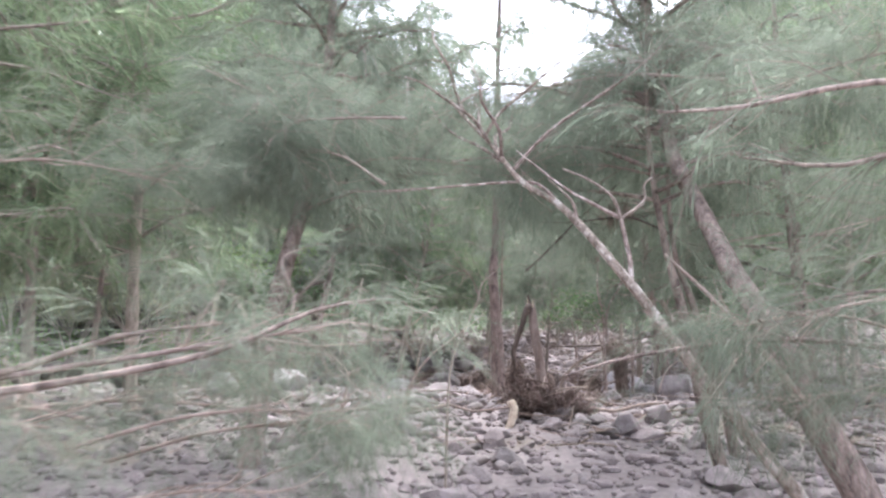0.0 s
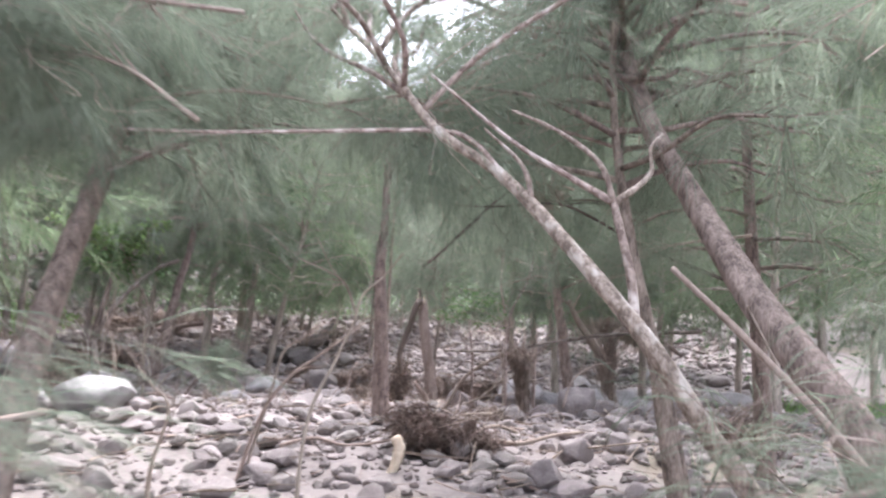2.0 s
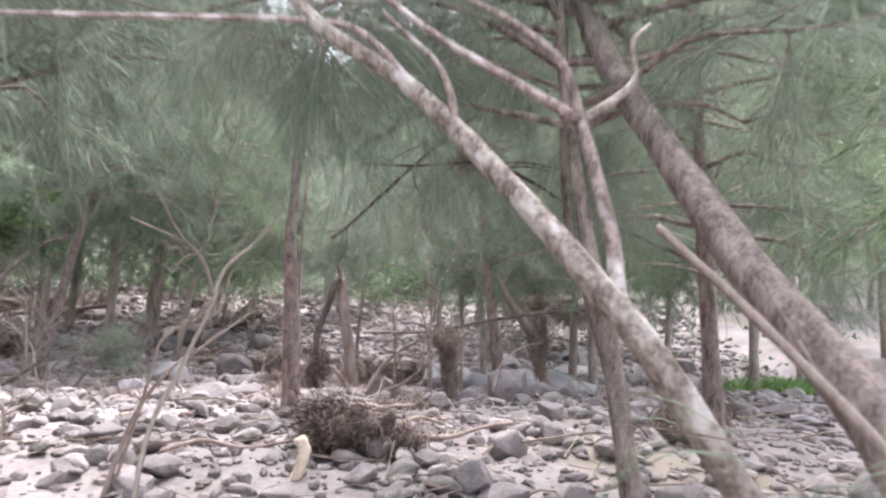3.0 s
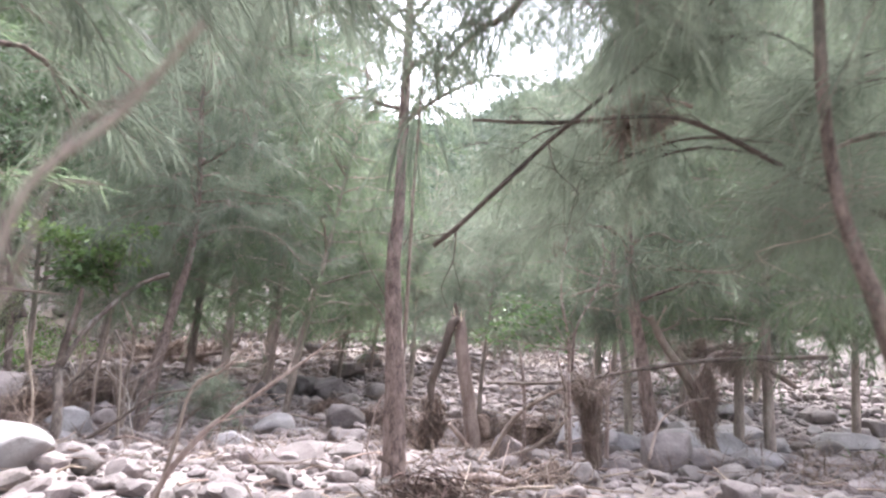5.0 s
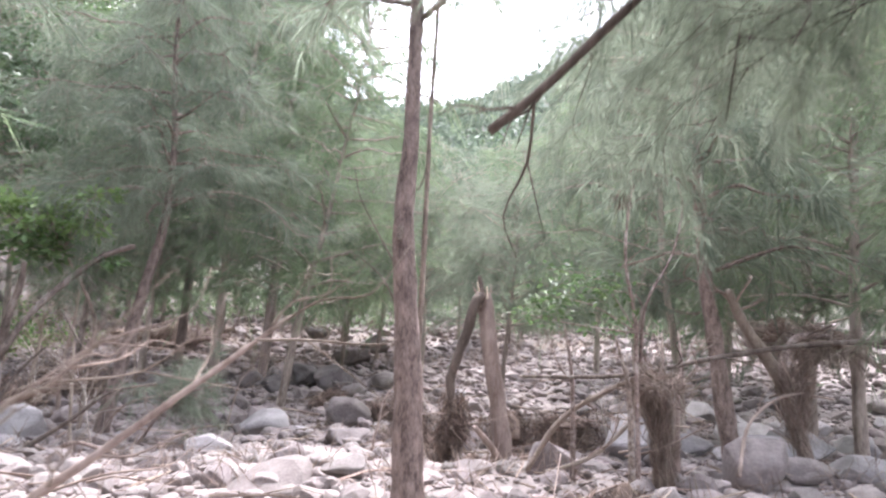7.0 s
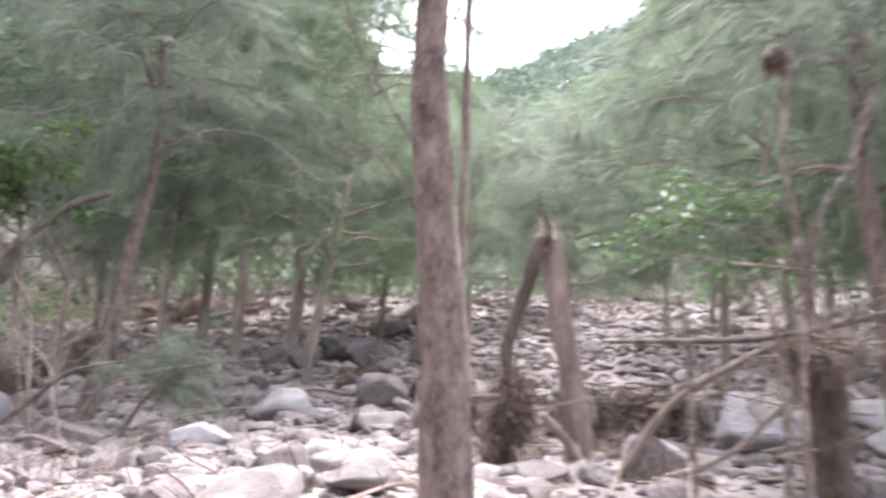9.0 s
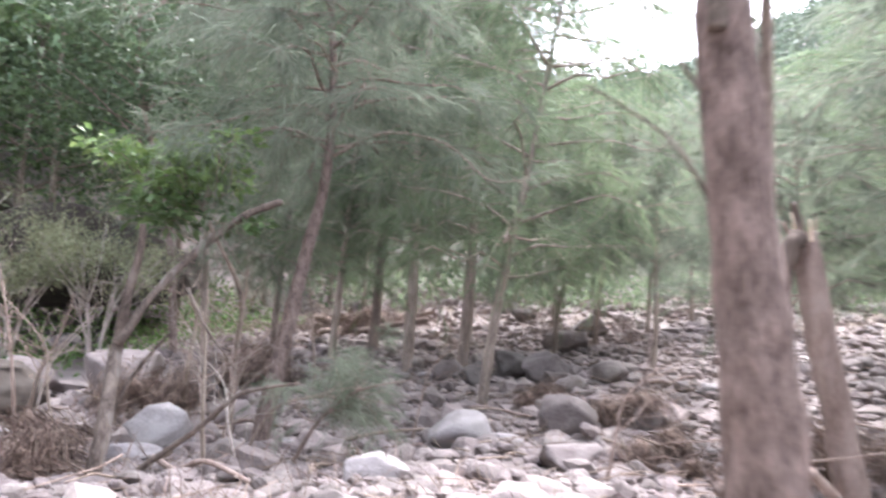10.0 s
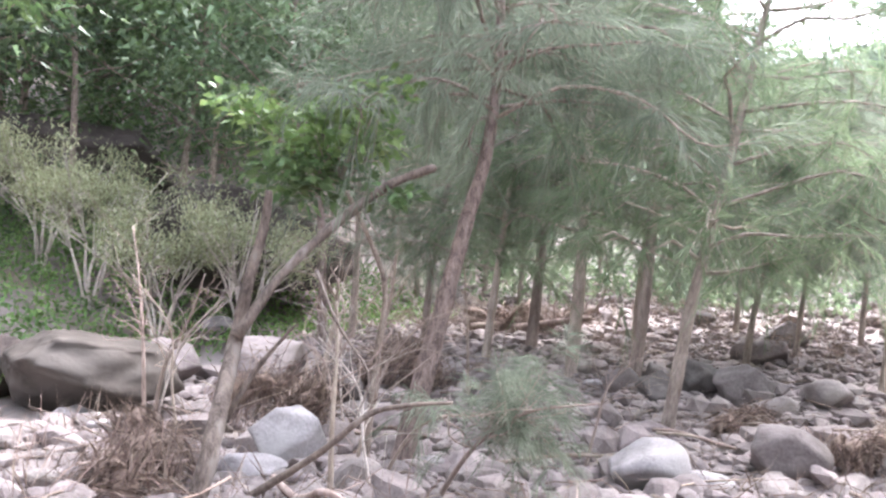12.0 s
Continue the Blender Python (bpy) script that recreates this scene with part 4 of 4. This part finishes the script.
kinds = [grove_tree(201, 6.0, 34, 30, 0.012), grove_tree(202, 7.6, 42, 32, 0.012, needles=M_NEEDLE_GREEN), grove_tree(203, 9.2, 50, 32, 0.012, sag=0.5), grove_tree(204, 4.8, 30, 30, 0.012, rise=0.6), grove_tree(205, 8.4, 46, 32, 0.012, needles=M_NEEDLE_GREEN),
         grove_tree(206, 8.0, 30, 14, 0.03), grove_tree(207, 9.4, 32, 14, 0.03, sag=0.5)]
spots = [  # x, y, kind, turn, lean sideways, scale
    (-3.36, 25.02, 2, 20, 2, 1.35), (-1.25, 21.53, 1, 80, 7, 1.1), (-0.42, 26.86, 0, 130, 3, 0.95), (-5.2, 25.42, 4, 200, 2, 1.0), (-2.9, 29.7, 2, 250, -2, 1.5), (0.5, 28.51, 3, 10, 4, 1.0), (1.62, 25.12, 3, 300, 0, 1.0),
    (5.6, 20.73, 1, 170, -3, 1.0), (7.2, 17.61, 2, 220, -2, 1.0), (8.3, 22.72, 4, 15, 2, 1.0), (6.4, 26.21, 1, 95, 0, 1.0), (9.5, 14.68, 2, 310, 0, 1.0), (7, 12.35, 4, 33, 0, 0.95),
    (10.5, 19.23, 1, 111, 0, 1.1), (-7.4, 27.21, 2, 140, 2, 1.0), (8.8, 29.7, 2, 144, 0, 1.0), (1.9, 30.4, 0, 60, 3, 0.95), (3.4, 33.2, 0, 40, 0, 1.0), (-0.8, 33.69, 1, 5, 0, 1.0), (5.4, 34.19, 1, 66, 0, 1.0),
    (11.8, 25.71, 4, 199, 0, 1.1), (-5.6, 11.6, 0, 280, 4, 0.85), (-5.4, 9.64, 4, 44, 0, 1.0), (-4.2, 5.73, 1, 150, 0, 0.9), (6, 6.73, 1, 12, 0, 1.0), (5, 4.73, 4, 230, 0, 0.9), (-8.6, 12.4, 1, 93, 0, 0.9),
    (-4.3, 10.3, 4, 70, 0, 1.1), (12.5, 17.0, 2, 80, 0, 1.0), (10.0, 26.5, 4, 45, 0, 1.1), (-4.9, 27.6, 4, 210, 0, 1.5), (-2.3, 25.6, 4, 255, 0, 1.45), (6.8, 15.8, 4, 20, 0, 1.0), (-6.8, 6.0, 2, 130, 0, 1.0), (5.2, 17.6, 0, 300, -2, 1.1), (-9.5, 27.5, 2, 40, 0, 1.1), (2.9, 20.2, 3, 50, 0, 0.85),
]
rng = random.Random(9)
for _ in range(22):
    spots.append((rng.uniform(-14, 16), rng.uniform(36, 58), rng.choice((5, 6)), rng.uniform(0, 360), rng.uniform(-3, 3), rng.uniform(0.9, 1.25)))
for i, (x, y, kind, turn, lean, size) in enumerate(spots):
    lean += 3.5 if y > 18 else 0
    m = Matrix.Translation(gp(x, y, -0.03)) @ Matrix.Rotation(radians(lean), 4, "Y") @ Matrix.Rotation(radians(turn), 4, "Z") @ Matrix.Scale(size, 4)
    copy_thing(kinds[kind], m)
for k in kinds:
    for o in [*k.children_recursive, k]:
        bpy.data.objects.remove(o)

# ---- left bank: scrub, ground cover, forest ----
for k, (x, y, h) in enumerate([(-11.6, 23.2, 3.5), (-10.0, 23.9, 3.6), (-13.4, 23.0, 3.5), (-15.0, 23.0, 3.3)]):
    rng = random.Random(300 + k)
    nr = np.random.RandomState(300 + k)
    sh = thing("dry_scrub", gp(x, y), "dry pale-stemmed scrub bush with sparse olive leaves", "bush", "scrub bushes on the bank")
    tips = []
    for limb in range(5):
        az = limb * 1.26 + rng.uniform(-0.35, 0.35)
        o = Vector((math.cos(az), math.sin(az), 0))
        fork = o * rng.uniform(0.25, 0.5) + Vector((0, 0, h * rng.uniform(0.28, 0.4)))
        part("stem", tube_mesh("stem", [o * 0.05 - Vector((0, 0, 0.15)), fork * 0.55 + Vector((rng.gauss(0, 0.05), rng.gauss(0, 0.05), 0)), fork], 0.042, 0.026, M_DRYSTEM, 6, 0.15, rng, 4), sh)
        for _ in range(4):
            e = fork + Vector((rng.gauss(o.x * 0.65, 0.4), rng.gauss(o.y * 0.65, 0.4), h * rng.uniform(0.22, 0.5)))
            m = fork.lerp(e, 0.5) + Vector((rng.gauss(0, 0.1), rng.gauss(0, 0.1), rng.gauss(0, 0.06)))
            part("twig", tube_mesh("twig", [fork, m, e], 0.022, 0.008, M_DRYSTEM, 5, 0.1, rng, 3), sh)
            for _ in range(4):
                tip = m.lerp(e, rng.random()) + Vector((rng.gauss(0, 0.28), rng.gauss(0, 0.28), rng.uniform(-0.05, 0.4)))
                part("twig", mesh_of("twig", *tube([m.lerp(e, rng.random() * 0.6), m.lerp(tip, 0.6), tip], 0.011, 0.004, 4, 0, rng), M_DRYSTEM), sh)
                tips.append(tip)
    t = np.array([tuple(e) for e in tips])
    pos = np.repeat(t, 75, 0) + nr.normal(size=(len(t) * 75, 3)) * np.array([0.18, 0.18, 0.15])
    part("crown", blades("crown", pos, nr.normal(size=pos.shape) + np.array([0, 0, 0.9]), nr.uniform(0.06, 0.17, len(pos)), 0.028, M_OLIVE, 0.0), sh, "sparse olive-green leaves")

nr = np.random.RandomState(5)
n = 26000
px, py = nr.uniform(-19, -8.6, n), nr.uniform(17.5, 33, n)
keep = px < -9.6 - 1.2 * np.sin(py * 0.21) * -1 + nr.normal(size=n) * 0.7
px, py = px[keep], py[keep]
base = np.array([gp(a, b, 0.02) for a, b in zip(px, py)])
base[:, 2] += nr.uniform(0, 0.35, len(base))
tagged(new("groundcover", blades("groundcover", base, nr.normal(size=base.shape) + np.array([0, 0, 0.8]), nr.uniform(0.08, 0.22, len(base)), nr.uniform(0.04, 0.09, len(base)), M_GRASS, 0.1)), "bright green low leafy ground cover on the bank", "ground cover", kind="stuff")

rng = random.Random(17)
for k in range(22):
    x = rng.uniform(-30, -14)
    y = rng.uniform(16, 52)
    if k < 8:
        x, y = -15.5 - (k % 4) * 2.2, 19 + k * 3.4
    broadleaf(gp(x, y, -0.1), rng.uniform(9, 12) if k >= 8 else rng.uniform(12, 15), rng.uniform(2.6, 3.6), 400 + k, M_LEAFDARK if k % 3 else M_LEAF, 0.22, 8500, 46, None, 0.22, "dark forest tree with layered green foliage on the valley side" if k % 3 else "forest tree with brighter layered green foliage on the valley side", 0.13)
for k, (x, y) in enumerate([(-7.6, 9.0), (-9.4, 13.0), (-6.4, 3.8), (-11.5, 29.5), (-13.8, 27.0), (-10.6, 33.5), (-16.0, 24.5), (-13.0, 36.0)]):
    broadleaf(gp(x, y, -0.1), (8.5 if k < 3 else 15.0) + k % 2, 2.3 if k < 3 else 3.4, 480 + k, M_LEAF if k % 2 else M_LEAFDARK, 0.17, 7000, 44, None, 0.25, "leafy bright green broadleaf tree at the edge of the bed", 0.1)
for k, (x, y, h) in enumerate([(-9.0, 25.4, 9.0)]):
    broadleaf(gp(x, y, -0.1), h, 2.7, 470 + k, M_LEAFDARK, 0.17, 8000, 40, None, 0.38, "dark forest tree with layered green foliage above the bank", 0.11)
for k in range(10):
    x, y = rng.uniform(15, 28), rng.uniform(10, 50)
    broadleaf(gp(x, y, -0.1), rng.uniform(7, 11), rng.uniform(2.4, 3.4), 440 + k, M_LEAFDARK, 0.24, 4500, 28, None, 0.28, "dark forest tree with layered green foliage on the valley side", 0.13)

# understorey and far woods on the valley sides, too many to count
n = 130000
px = np.concatenate([nr.uniform(-75, -15.5, n // 2), nr.uniform(11.5, 70, n // 6), nr.uniform(-45, 50, n // 3)])
py = np.concatenate([nr.uniform(5, 90, n // 2), nr.uniform(0, 90, n // 6), 37 + 90 * nr.uniform(0, 1, n // 3) ** 1.4])
clump = np.array([noise.noise((a * 0.35, b * 0.35, 2.2)) for a, b in zip(px, py)])
base = np.stack([px, py, ground_base(px, py) + nr.uniform(0, 1, len(px)) ** 1.3 * (3.4 + 4 * clump + 0.07 * np.abs(px))], 1)
size = nr.uniform(0.6, 1.4, len(px)) * (0.04 + 0.0085 * np.hypot(px, py - 10))
tagged(new("far_woods", blades("far_woods", base, nr.normal(size=base.shape) * np.array([1, 1, 0.5]), size, size * 0.6, M_LEAFDARK, 0.2, True)), "dense dark green forest on the valley sides", "woods", kind="stuff")
# far slopes of the gorge, their haze carried by the leaf colour
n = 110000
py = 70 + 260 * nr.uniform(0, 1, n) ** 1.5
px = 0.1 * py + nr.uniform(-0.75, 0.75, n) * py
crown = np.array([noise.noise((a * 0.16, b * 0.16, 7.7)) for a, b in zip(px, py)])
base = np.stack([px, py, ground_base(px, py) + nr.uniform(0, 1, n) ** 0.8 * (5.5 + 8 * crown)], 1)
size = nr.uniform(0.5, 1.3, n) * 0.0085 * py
tagged(new("far_woods", blades("far_woods", base, nr.normal(size=base.shape) * np.array([1, 1, 0.5]), size, size * 0.6, M_HAZEWOOD, 0.2, True)), "casuarina forest on the far slopes of the gorge, haze in its grey-green", "woods", kind="stuff")

for name, mat, count, tall, label in (("dry_brush", M_LITTER, 30000, 0.8, "grey-brown twiggy brush at the far end of the bed"), ("green_brush", M_NEEDLE_GREEN, 15000, 1.7, "low green brush at the far end of the bed")):
    px, py = nr.uniform(-13, 15, count), (27.0 if mat is M_LITTER else 35.5) + 13 * nr.uniform(0, 1, count)
    patch = np.array([noise.noise((a * 0.5, b * 0.5, tall)) for a, b in zip(px, py)])
    px, py, patch = px[patch > -0.05], py[patch > -0.05], patch[patch > -0.05]
    base = np.stack([px, py, ground_base(px, py) + nr.uniform(0, 1, len(px)) * tall * (0.35 + 1.6 * np.maximum(patch, 0))], 1)
    size = nr.uniform(0.14, 0.4, len(px))
    tagged(new(name, blades(name, base, nr.normal(size=base.shape) + np.array([0, 0, 0.5]), size, size * (0.06 if mat is M_LITTER else 0.42), mat, 0.1)), label, "brush", kind="stuff")

# ---- boulders ----
boulder(-1.2, 18.98, 0.92, PALES[0], "pale rounded grey boulder half sunk in the cobbles", turn=30, squash=1.1, wide=1.05)
boulder(0.05, 20.13, 0.95, ROCKS[1], "wide flat pinkish boulder in cobbles", turn=70)
boulder(-0.65, 19.13, 0.62, PALES[1], "flat pale bluish slab of river rock", turn=120, squash=0.7)
boulder(-4.2, 17.36, 0.88, PALES[2], "pale blue-grey rounded boulder", turn=10, squash=1.15, wide=1.05)
boulder(-4, 16.61, 0.62, PALES[0], "pale flat rock under a rounded boulder", turn=200, squash=0.7)
boulder(-2.5, 11.55, 1.05, PALES[1], "big smooth whitish boulder on the stones", turn=40)
boulder(-3.6, 12.35, 0.8, PALES[2], "smooth whitish boulder on the stones", turn=100)
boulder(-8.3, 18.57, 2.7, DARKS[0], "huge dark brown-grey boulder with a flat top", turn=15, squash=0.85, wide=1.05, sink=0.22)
boulder(-9.9, 18.6, 1.2, DARKS[3], "stacked dark grey rock on the bank", turn=80, squash=1.3, sink=0.1)
boulder(-9.9, 17.6, 0.95, ROCKS[3], "tall stacked grey rock on the bank", turn=10, squash=1.5, sink=0.1)
boulder(-7, 20.83, 1.7, ROCKS[4], "pinkish grey boulder on the bank edge", turn=60, squash=0.9, sink=0.0)
boulder(-8.7, 20.63, 1.3, ROCKS[5], "pinkish grey boulder on the bank edge", turn=160, sink=0.08)
boulder(-5.8, 20.83, 1.3, DARKS[1], "dark flat boulder at the bank", turn=44)
boulder(-1.05, 24.22, 1.0, GREYS[2], "dark grey boulder among the trunks", turn=20)
boulder(-0.3, 23.82, 1.1, GREYS[0], "dark grey boulder among the trunks", turn=80)
boulder(-1.6, 23.42, 0.8, GREYS[1], "dark grey boulder among the trunks", turn=140)
boulder(0.3, 30.8, 1.3, GREYS[1], "large grey boulder in the far bed", turn=35)
boulder(-0.2, 28.01, 1.3, ROCKS[7], "large tan boulder in the far bed", turn=75)
boulder(-11.5, 24.72, 1.0, PALES[0], "pale rock in the green bank", turn=75)
boulder(-10.5, 22.23, 0.9, PALES[1], "pale rock in the green bank", turn=15)
# overhang behind the scrub; its deep shade is put into the rock colour
boulder(-12.2, 27.01, 4.8, DARKS[2], "rock outcrop behind the scrub, its shade put into the dark colour", turn=40, wide=1.6, sink=0.05)
boulder(-17.5, 25.71, 5.2, DARKS[0], "rock outcrop behind the scrub, its shade put into the dark colour", turn=100, wide=1.4, sink=0.05)
boulder(2.75, 9.39, 0.5, ROCKS[2], "flat brown-grey rock in the gravel", turn=30, squash=0.85)
boulder(4.3, 13.67, 0.9, ROCKS[0], "rounded pinkish boulder by the trunks", turn=50)
boulder(3.75, 15.49, 1.1, PALES[0], "pale boulder behind the trunks", turn=90)
boulder(2.45, 14.18, 0.7, ROCKS[5], "rounded grey boulder by the wrack", turn=190)
for k, (x, y, s) in enumerate([(5.0, 15.2, 1.0), (5.7, 14.2, 0.8), (6.2, 16.3, 1.1), (4.9, 16.9, 0.9), (6.6, 18.4, 1.2), (7.4, 16.8, 0.9), (5.6, 19.2, 0.8), (8.2, 19.6, 1.2), (7.0, 21.0, 1.0), (4.2, 18.6, 0.9), (9.4, 18.0, 1.1)]):
    boulder(x, y, s, PALES[k % 3], "bright washed white-grey boulder in the bed", turn=k * 53, wide=1.2, squash=0.8)
DARKS_SMALL = [rock_mesh(s, 3, M_GREYROCK, 0.7, 0.4) for s in range(31, 35)]
ROCKS_FAR = [rock_mesh(s, 3, M_ROCK, 0.62 + 0.05 * (s % 4)) for s in range(1, 8)]
rng = random.Random(33)
placed = [(o.location.x, o.location.y, 0.6) for o in scene.objects if o.name.startswith("boulder")]
count = 0
while count < 330:
    y = rng.uniform(5.5, 36) if count > 190 else rng.uniform(8, 24)
    x = rng.uniform(-9, 13)
    s = min(1.1, rng.lognormvariate(-0.85, 0.42)) * (0.8 if y < 12 else 1.0)
    if y < 16:
        s = min(s, 0.42 if y < 13 else 0.6)
    if any((x - a) ** 2 + (y - b) ** 2 < (0.45 * s + 0.4 * c) ** 2 for a, b, c in placed):
        continue
    if (x - 0.86) ** 2 + (y - 11.86) ** 2 < 0.2 or (0.5 < x < 2.6 and 11 < y < 15.5):
        continue
    placed.append((x, y, s))
    if (x + 3.7) ** 2 + (y - 15.9) ** 2 < 1.3:
        s *= 0.45
    pick = rng.random()
    if pick < 0.74 or y < 16:
        boulder(x, y, s, rng.choice(ROCKS if y < 22 else ROCKS_FAR), "rounded pinkish grey river boulder", turn=rng.uniform(0, 360), wide=rng.uniform(0.85, 1.35), squash=rng.uniform(0.7, 1.15), lean=rng.uniform(-14, 14))
    elif pick < 0.93 or y < 20:
        boulder(x, y, s, rng.choice(PALES), "pale washed grey river boulder", turn=rng.uniform(0, 360), wide=rng.uniform(0.9, 1.3), squash=rng.uniform(0.7, 1.1), lean=rng.uniform(-14, 14))
    else:
        boulder(x, y, s, rng.choice(DARKS_SMALL), "dark grey river boulder", turn=rng.uniform(0, 360), wide=rng.uniform(0.9, 1.3), squash=rng.uniform(0.7, 1.1), lean=rng.uniform(-14, 14))
    count += 1

# single stones that lie nearest to the way
STONES = [rock_mesh(s, 2, M_ROCK, 0.6 + 0.04 * (s % 5), 0.3) for s in range(61, 71)]
for k in range(300):
    y = rng.uniform(8.2, 20)
    x = rng.uniform(-5, 5) if y > 12.5 else rng.choice((rng.uniform(-4, 5), rng.uniform(-1.5, 2.5)))
    s = rng.uniform(0.14, 0.36)
    ob = new("stone", rng.choice(STONES))
    ob.matrix_world = pose(x, y, ground_z(x, y) + s * 0.2, rng.uniform(-20, 20), rng.uniform(-20, 20), rng.uniform(0, 360)) @ Matrix.Diagonal((s * rng.uniform(0.8, 1.4), s, s * rng.uniform(0.7, 1.1), 1))
    keep_at = ob.matrix_world.copy()
    ob.parent = ground
    ob.matrix_basis = keep_at

# the cobbles and pebbles, past counting: the near and large ones cut to flat faces, the rest plain
def cobble_mesh(px, py, size, detail, cuts, sink):
    ico = bmesh.new()
    bmesh.ops.create_icosphere(ico, subdivisions=detail, radius=0.5)
    iv = np.array([v.co[:] for v in ico.verts])
    ifc = np.array([[v.index for v in f.verts] for f in ico.faces])
    ico.free()
    n = len(px)
    shape = np.stack([nr.uniform(0.8, 1.6, n), nr.uniform(0.8, 1.2, n), nr.uniform(0.4, 0.85, n)], 1) * size[:, None]
    v = iv[None] * (1 + nr.normal(size=(n, len(iv), 1)) * (0.05 if cuts else 0.16))
    for _ in range(cuts):
        d = nr.normal(size=(n, 1, 3))
        d /= np.linalg.norm(d, axis=2)[..., None]
        over = np.maximum((v * d).sum(2) - nr.uniform(0.26, 0.42, (n, 1)), 0)
        v = v - d * over[..., None] * 0.95
    v = v * shape[:, None, :]
    az = nr.uniform(0, 6.28, n)[:, None]
    tip = nr.normal(size=n)[:, None] * 0.28
    vx, vy, vz = v[..., 0], v[..., 1], v[..., 2]
    vx, vz = vx * np.cos(tip) - vz * np.sin(tip), vx * np.sin(tip) + vz * np.cos(tip)
    vx, vy = vx * np.cos(az) - vy * np.sin(az), vx * np.sin(az) + vy * np.cos(az)
    pz = np.array([ground_z(a, b) for a, b in zip(px, py)]) + shape[:, 2] * sink
    verts = np.stack([vx + px[:, None], vy + py[:, None], vz + pz[:, None]], 2).reshape(-1, 3)
    faces = (ifc[None] + (np.arange(n) * len(iv))[:, None, None]).reshape(-1, 3)
    return mesh_of("cobbles", verts.tolist(), faces.tolist(), M_STONE)


n = 32000
py = np.concatenate([nr.uniform(5, 22, n // 2), nr.uniform(14, 32, n // 4), nr.uniform(20, 44, n // 4)])
px = nr.uniform(-8.5, 11.0, n) * (0.55 + 0.03 * py) + 1.4
size = np.clip(nr.lognormal(-2.6, 0.62, n) * (0.72 + 0.02 * py + 0.035 * np.maximum(py - 14, 0)), 0.03, 0.6)
size[n // 2: n // 2 + n // 8] = np.clip(nr.lognormal(-1.65, 0.42, n // 8), 0.08, 0.5)
big = (size > 0.12) & (py < 20)
tagged(new("cobbles", cobble_mesh(px[big], py[big], size[big], 2, 8, 0.12)), "angular pinkish grey cobbles of the river bed", "cobbles", kind="stuff")
tagged(new("pebbles", cobble_mesh(px[~big], py[~big], size[~big], 1, 3, 0.2)), "loose pinkish grey pebbles of the river bed", "pebbles", kind="stuff")

# twig litter and flood sticks between the stones
rng = random.Random(88)
pieces = []
for k in range(1900):
    y = rng.uniform(7, 30)
    x = rng.uniform(-8, 10) * (0.5 + 0.02 * y) + 0.8
    ln = rng.lognormvariate(-1.1, 0.5)
    az = rng.gauss(0, 0.9)
    d = Vector((math.cos(az), math.sin(az), rng.gauss(0.05, 0.16))) * ln
    c = Vector(gp(x, y, rng.uniform(0.04, 0.14)))
    r = 0.003 + 0.012 * rng.random() ** 3
    bow = Vector((rng.gauss(0, 0.1), rng.gauss(0, 0.1), rng.gauss(0.02, 0.05))) * ln
    pieces.append(tube([c - d * 0.5, c + bow, c + d * 0.5], r * 1.3, r * 0.6, 4, 0, rng, closed=False))
tagged(new("twig_litter", mesh_of("twig_litter", *merge(*pieces), M_LITTER)), "scattered grey-brown flood twigs on the stones", "twigs", kind="stuff")

# dry tufts of flood grass and dead shoots among the stones
tx, ty = nr.uniform(-8, 9, 420), nr.uniform(11, 29, 420)
keep = np.array([noise.noise((a * 0.4, b * 0.4, 9.3)) > -0.12 for a, b in zip(tx, ty)])
tx, ty = tx[keep], ty[keep]
base = np.repeat(np.array([gp(a, b, 0.02) for a, b in zip(tx, ty)]), 16, 0) + nr.normal(size=(len(tx) * 16, 3)) * np.array([0.12, 0.12, 0.02])
length = nr.uniform(0.15, 0.6, len(base))
tagged(new("dry_tufts", blades("dry_tufts", base, nr.normal(size=base.shape) * np.array([0.6, 0.6, 0.2]) + np.array([0, 0, 1.0]), length, nr.uniform(0.005, 0.012, len(base)), M_LITTER, 0.15)), "dry brown grass tufts and dead shoots among the stones", "dry grass", kind="stuff")
gx, gy = nr.normal(10.8, 0.9, 3200), nr.normal(14.9, 0.6, 3200)
base = np.array([gp(a, b, 0.0) for a, b in zip(gx, gy)])
tagged(new("grass_patch", blades("grass_patch", base, nr.normal(size=base.shape) * np.array([0.5, 0.5, 0.2]) + np.array([0, 0, 1.0]), nr.uniform(0.2, 0.55, len(base)), 0.02, M_GRASS, 0.2)), "yellow-green grass patch on the edge of the bed", "grass", kind="stuff")
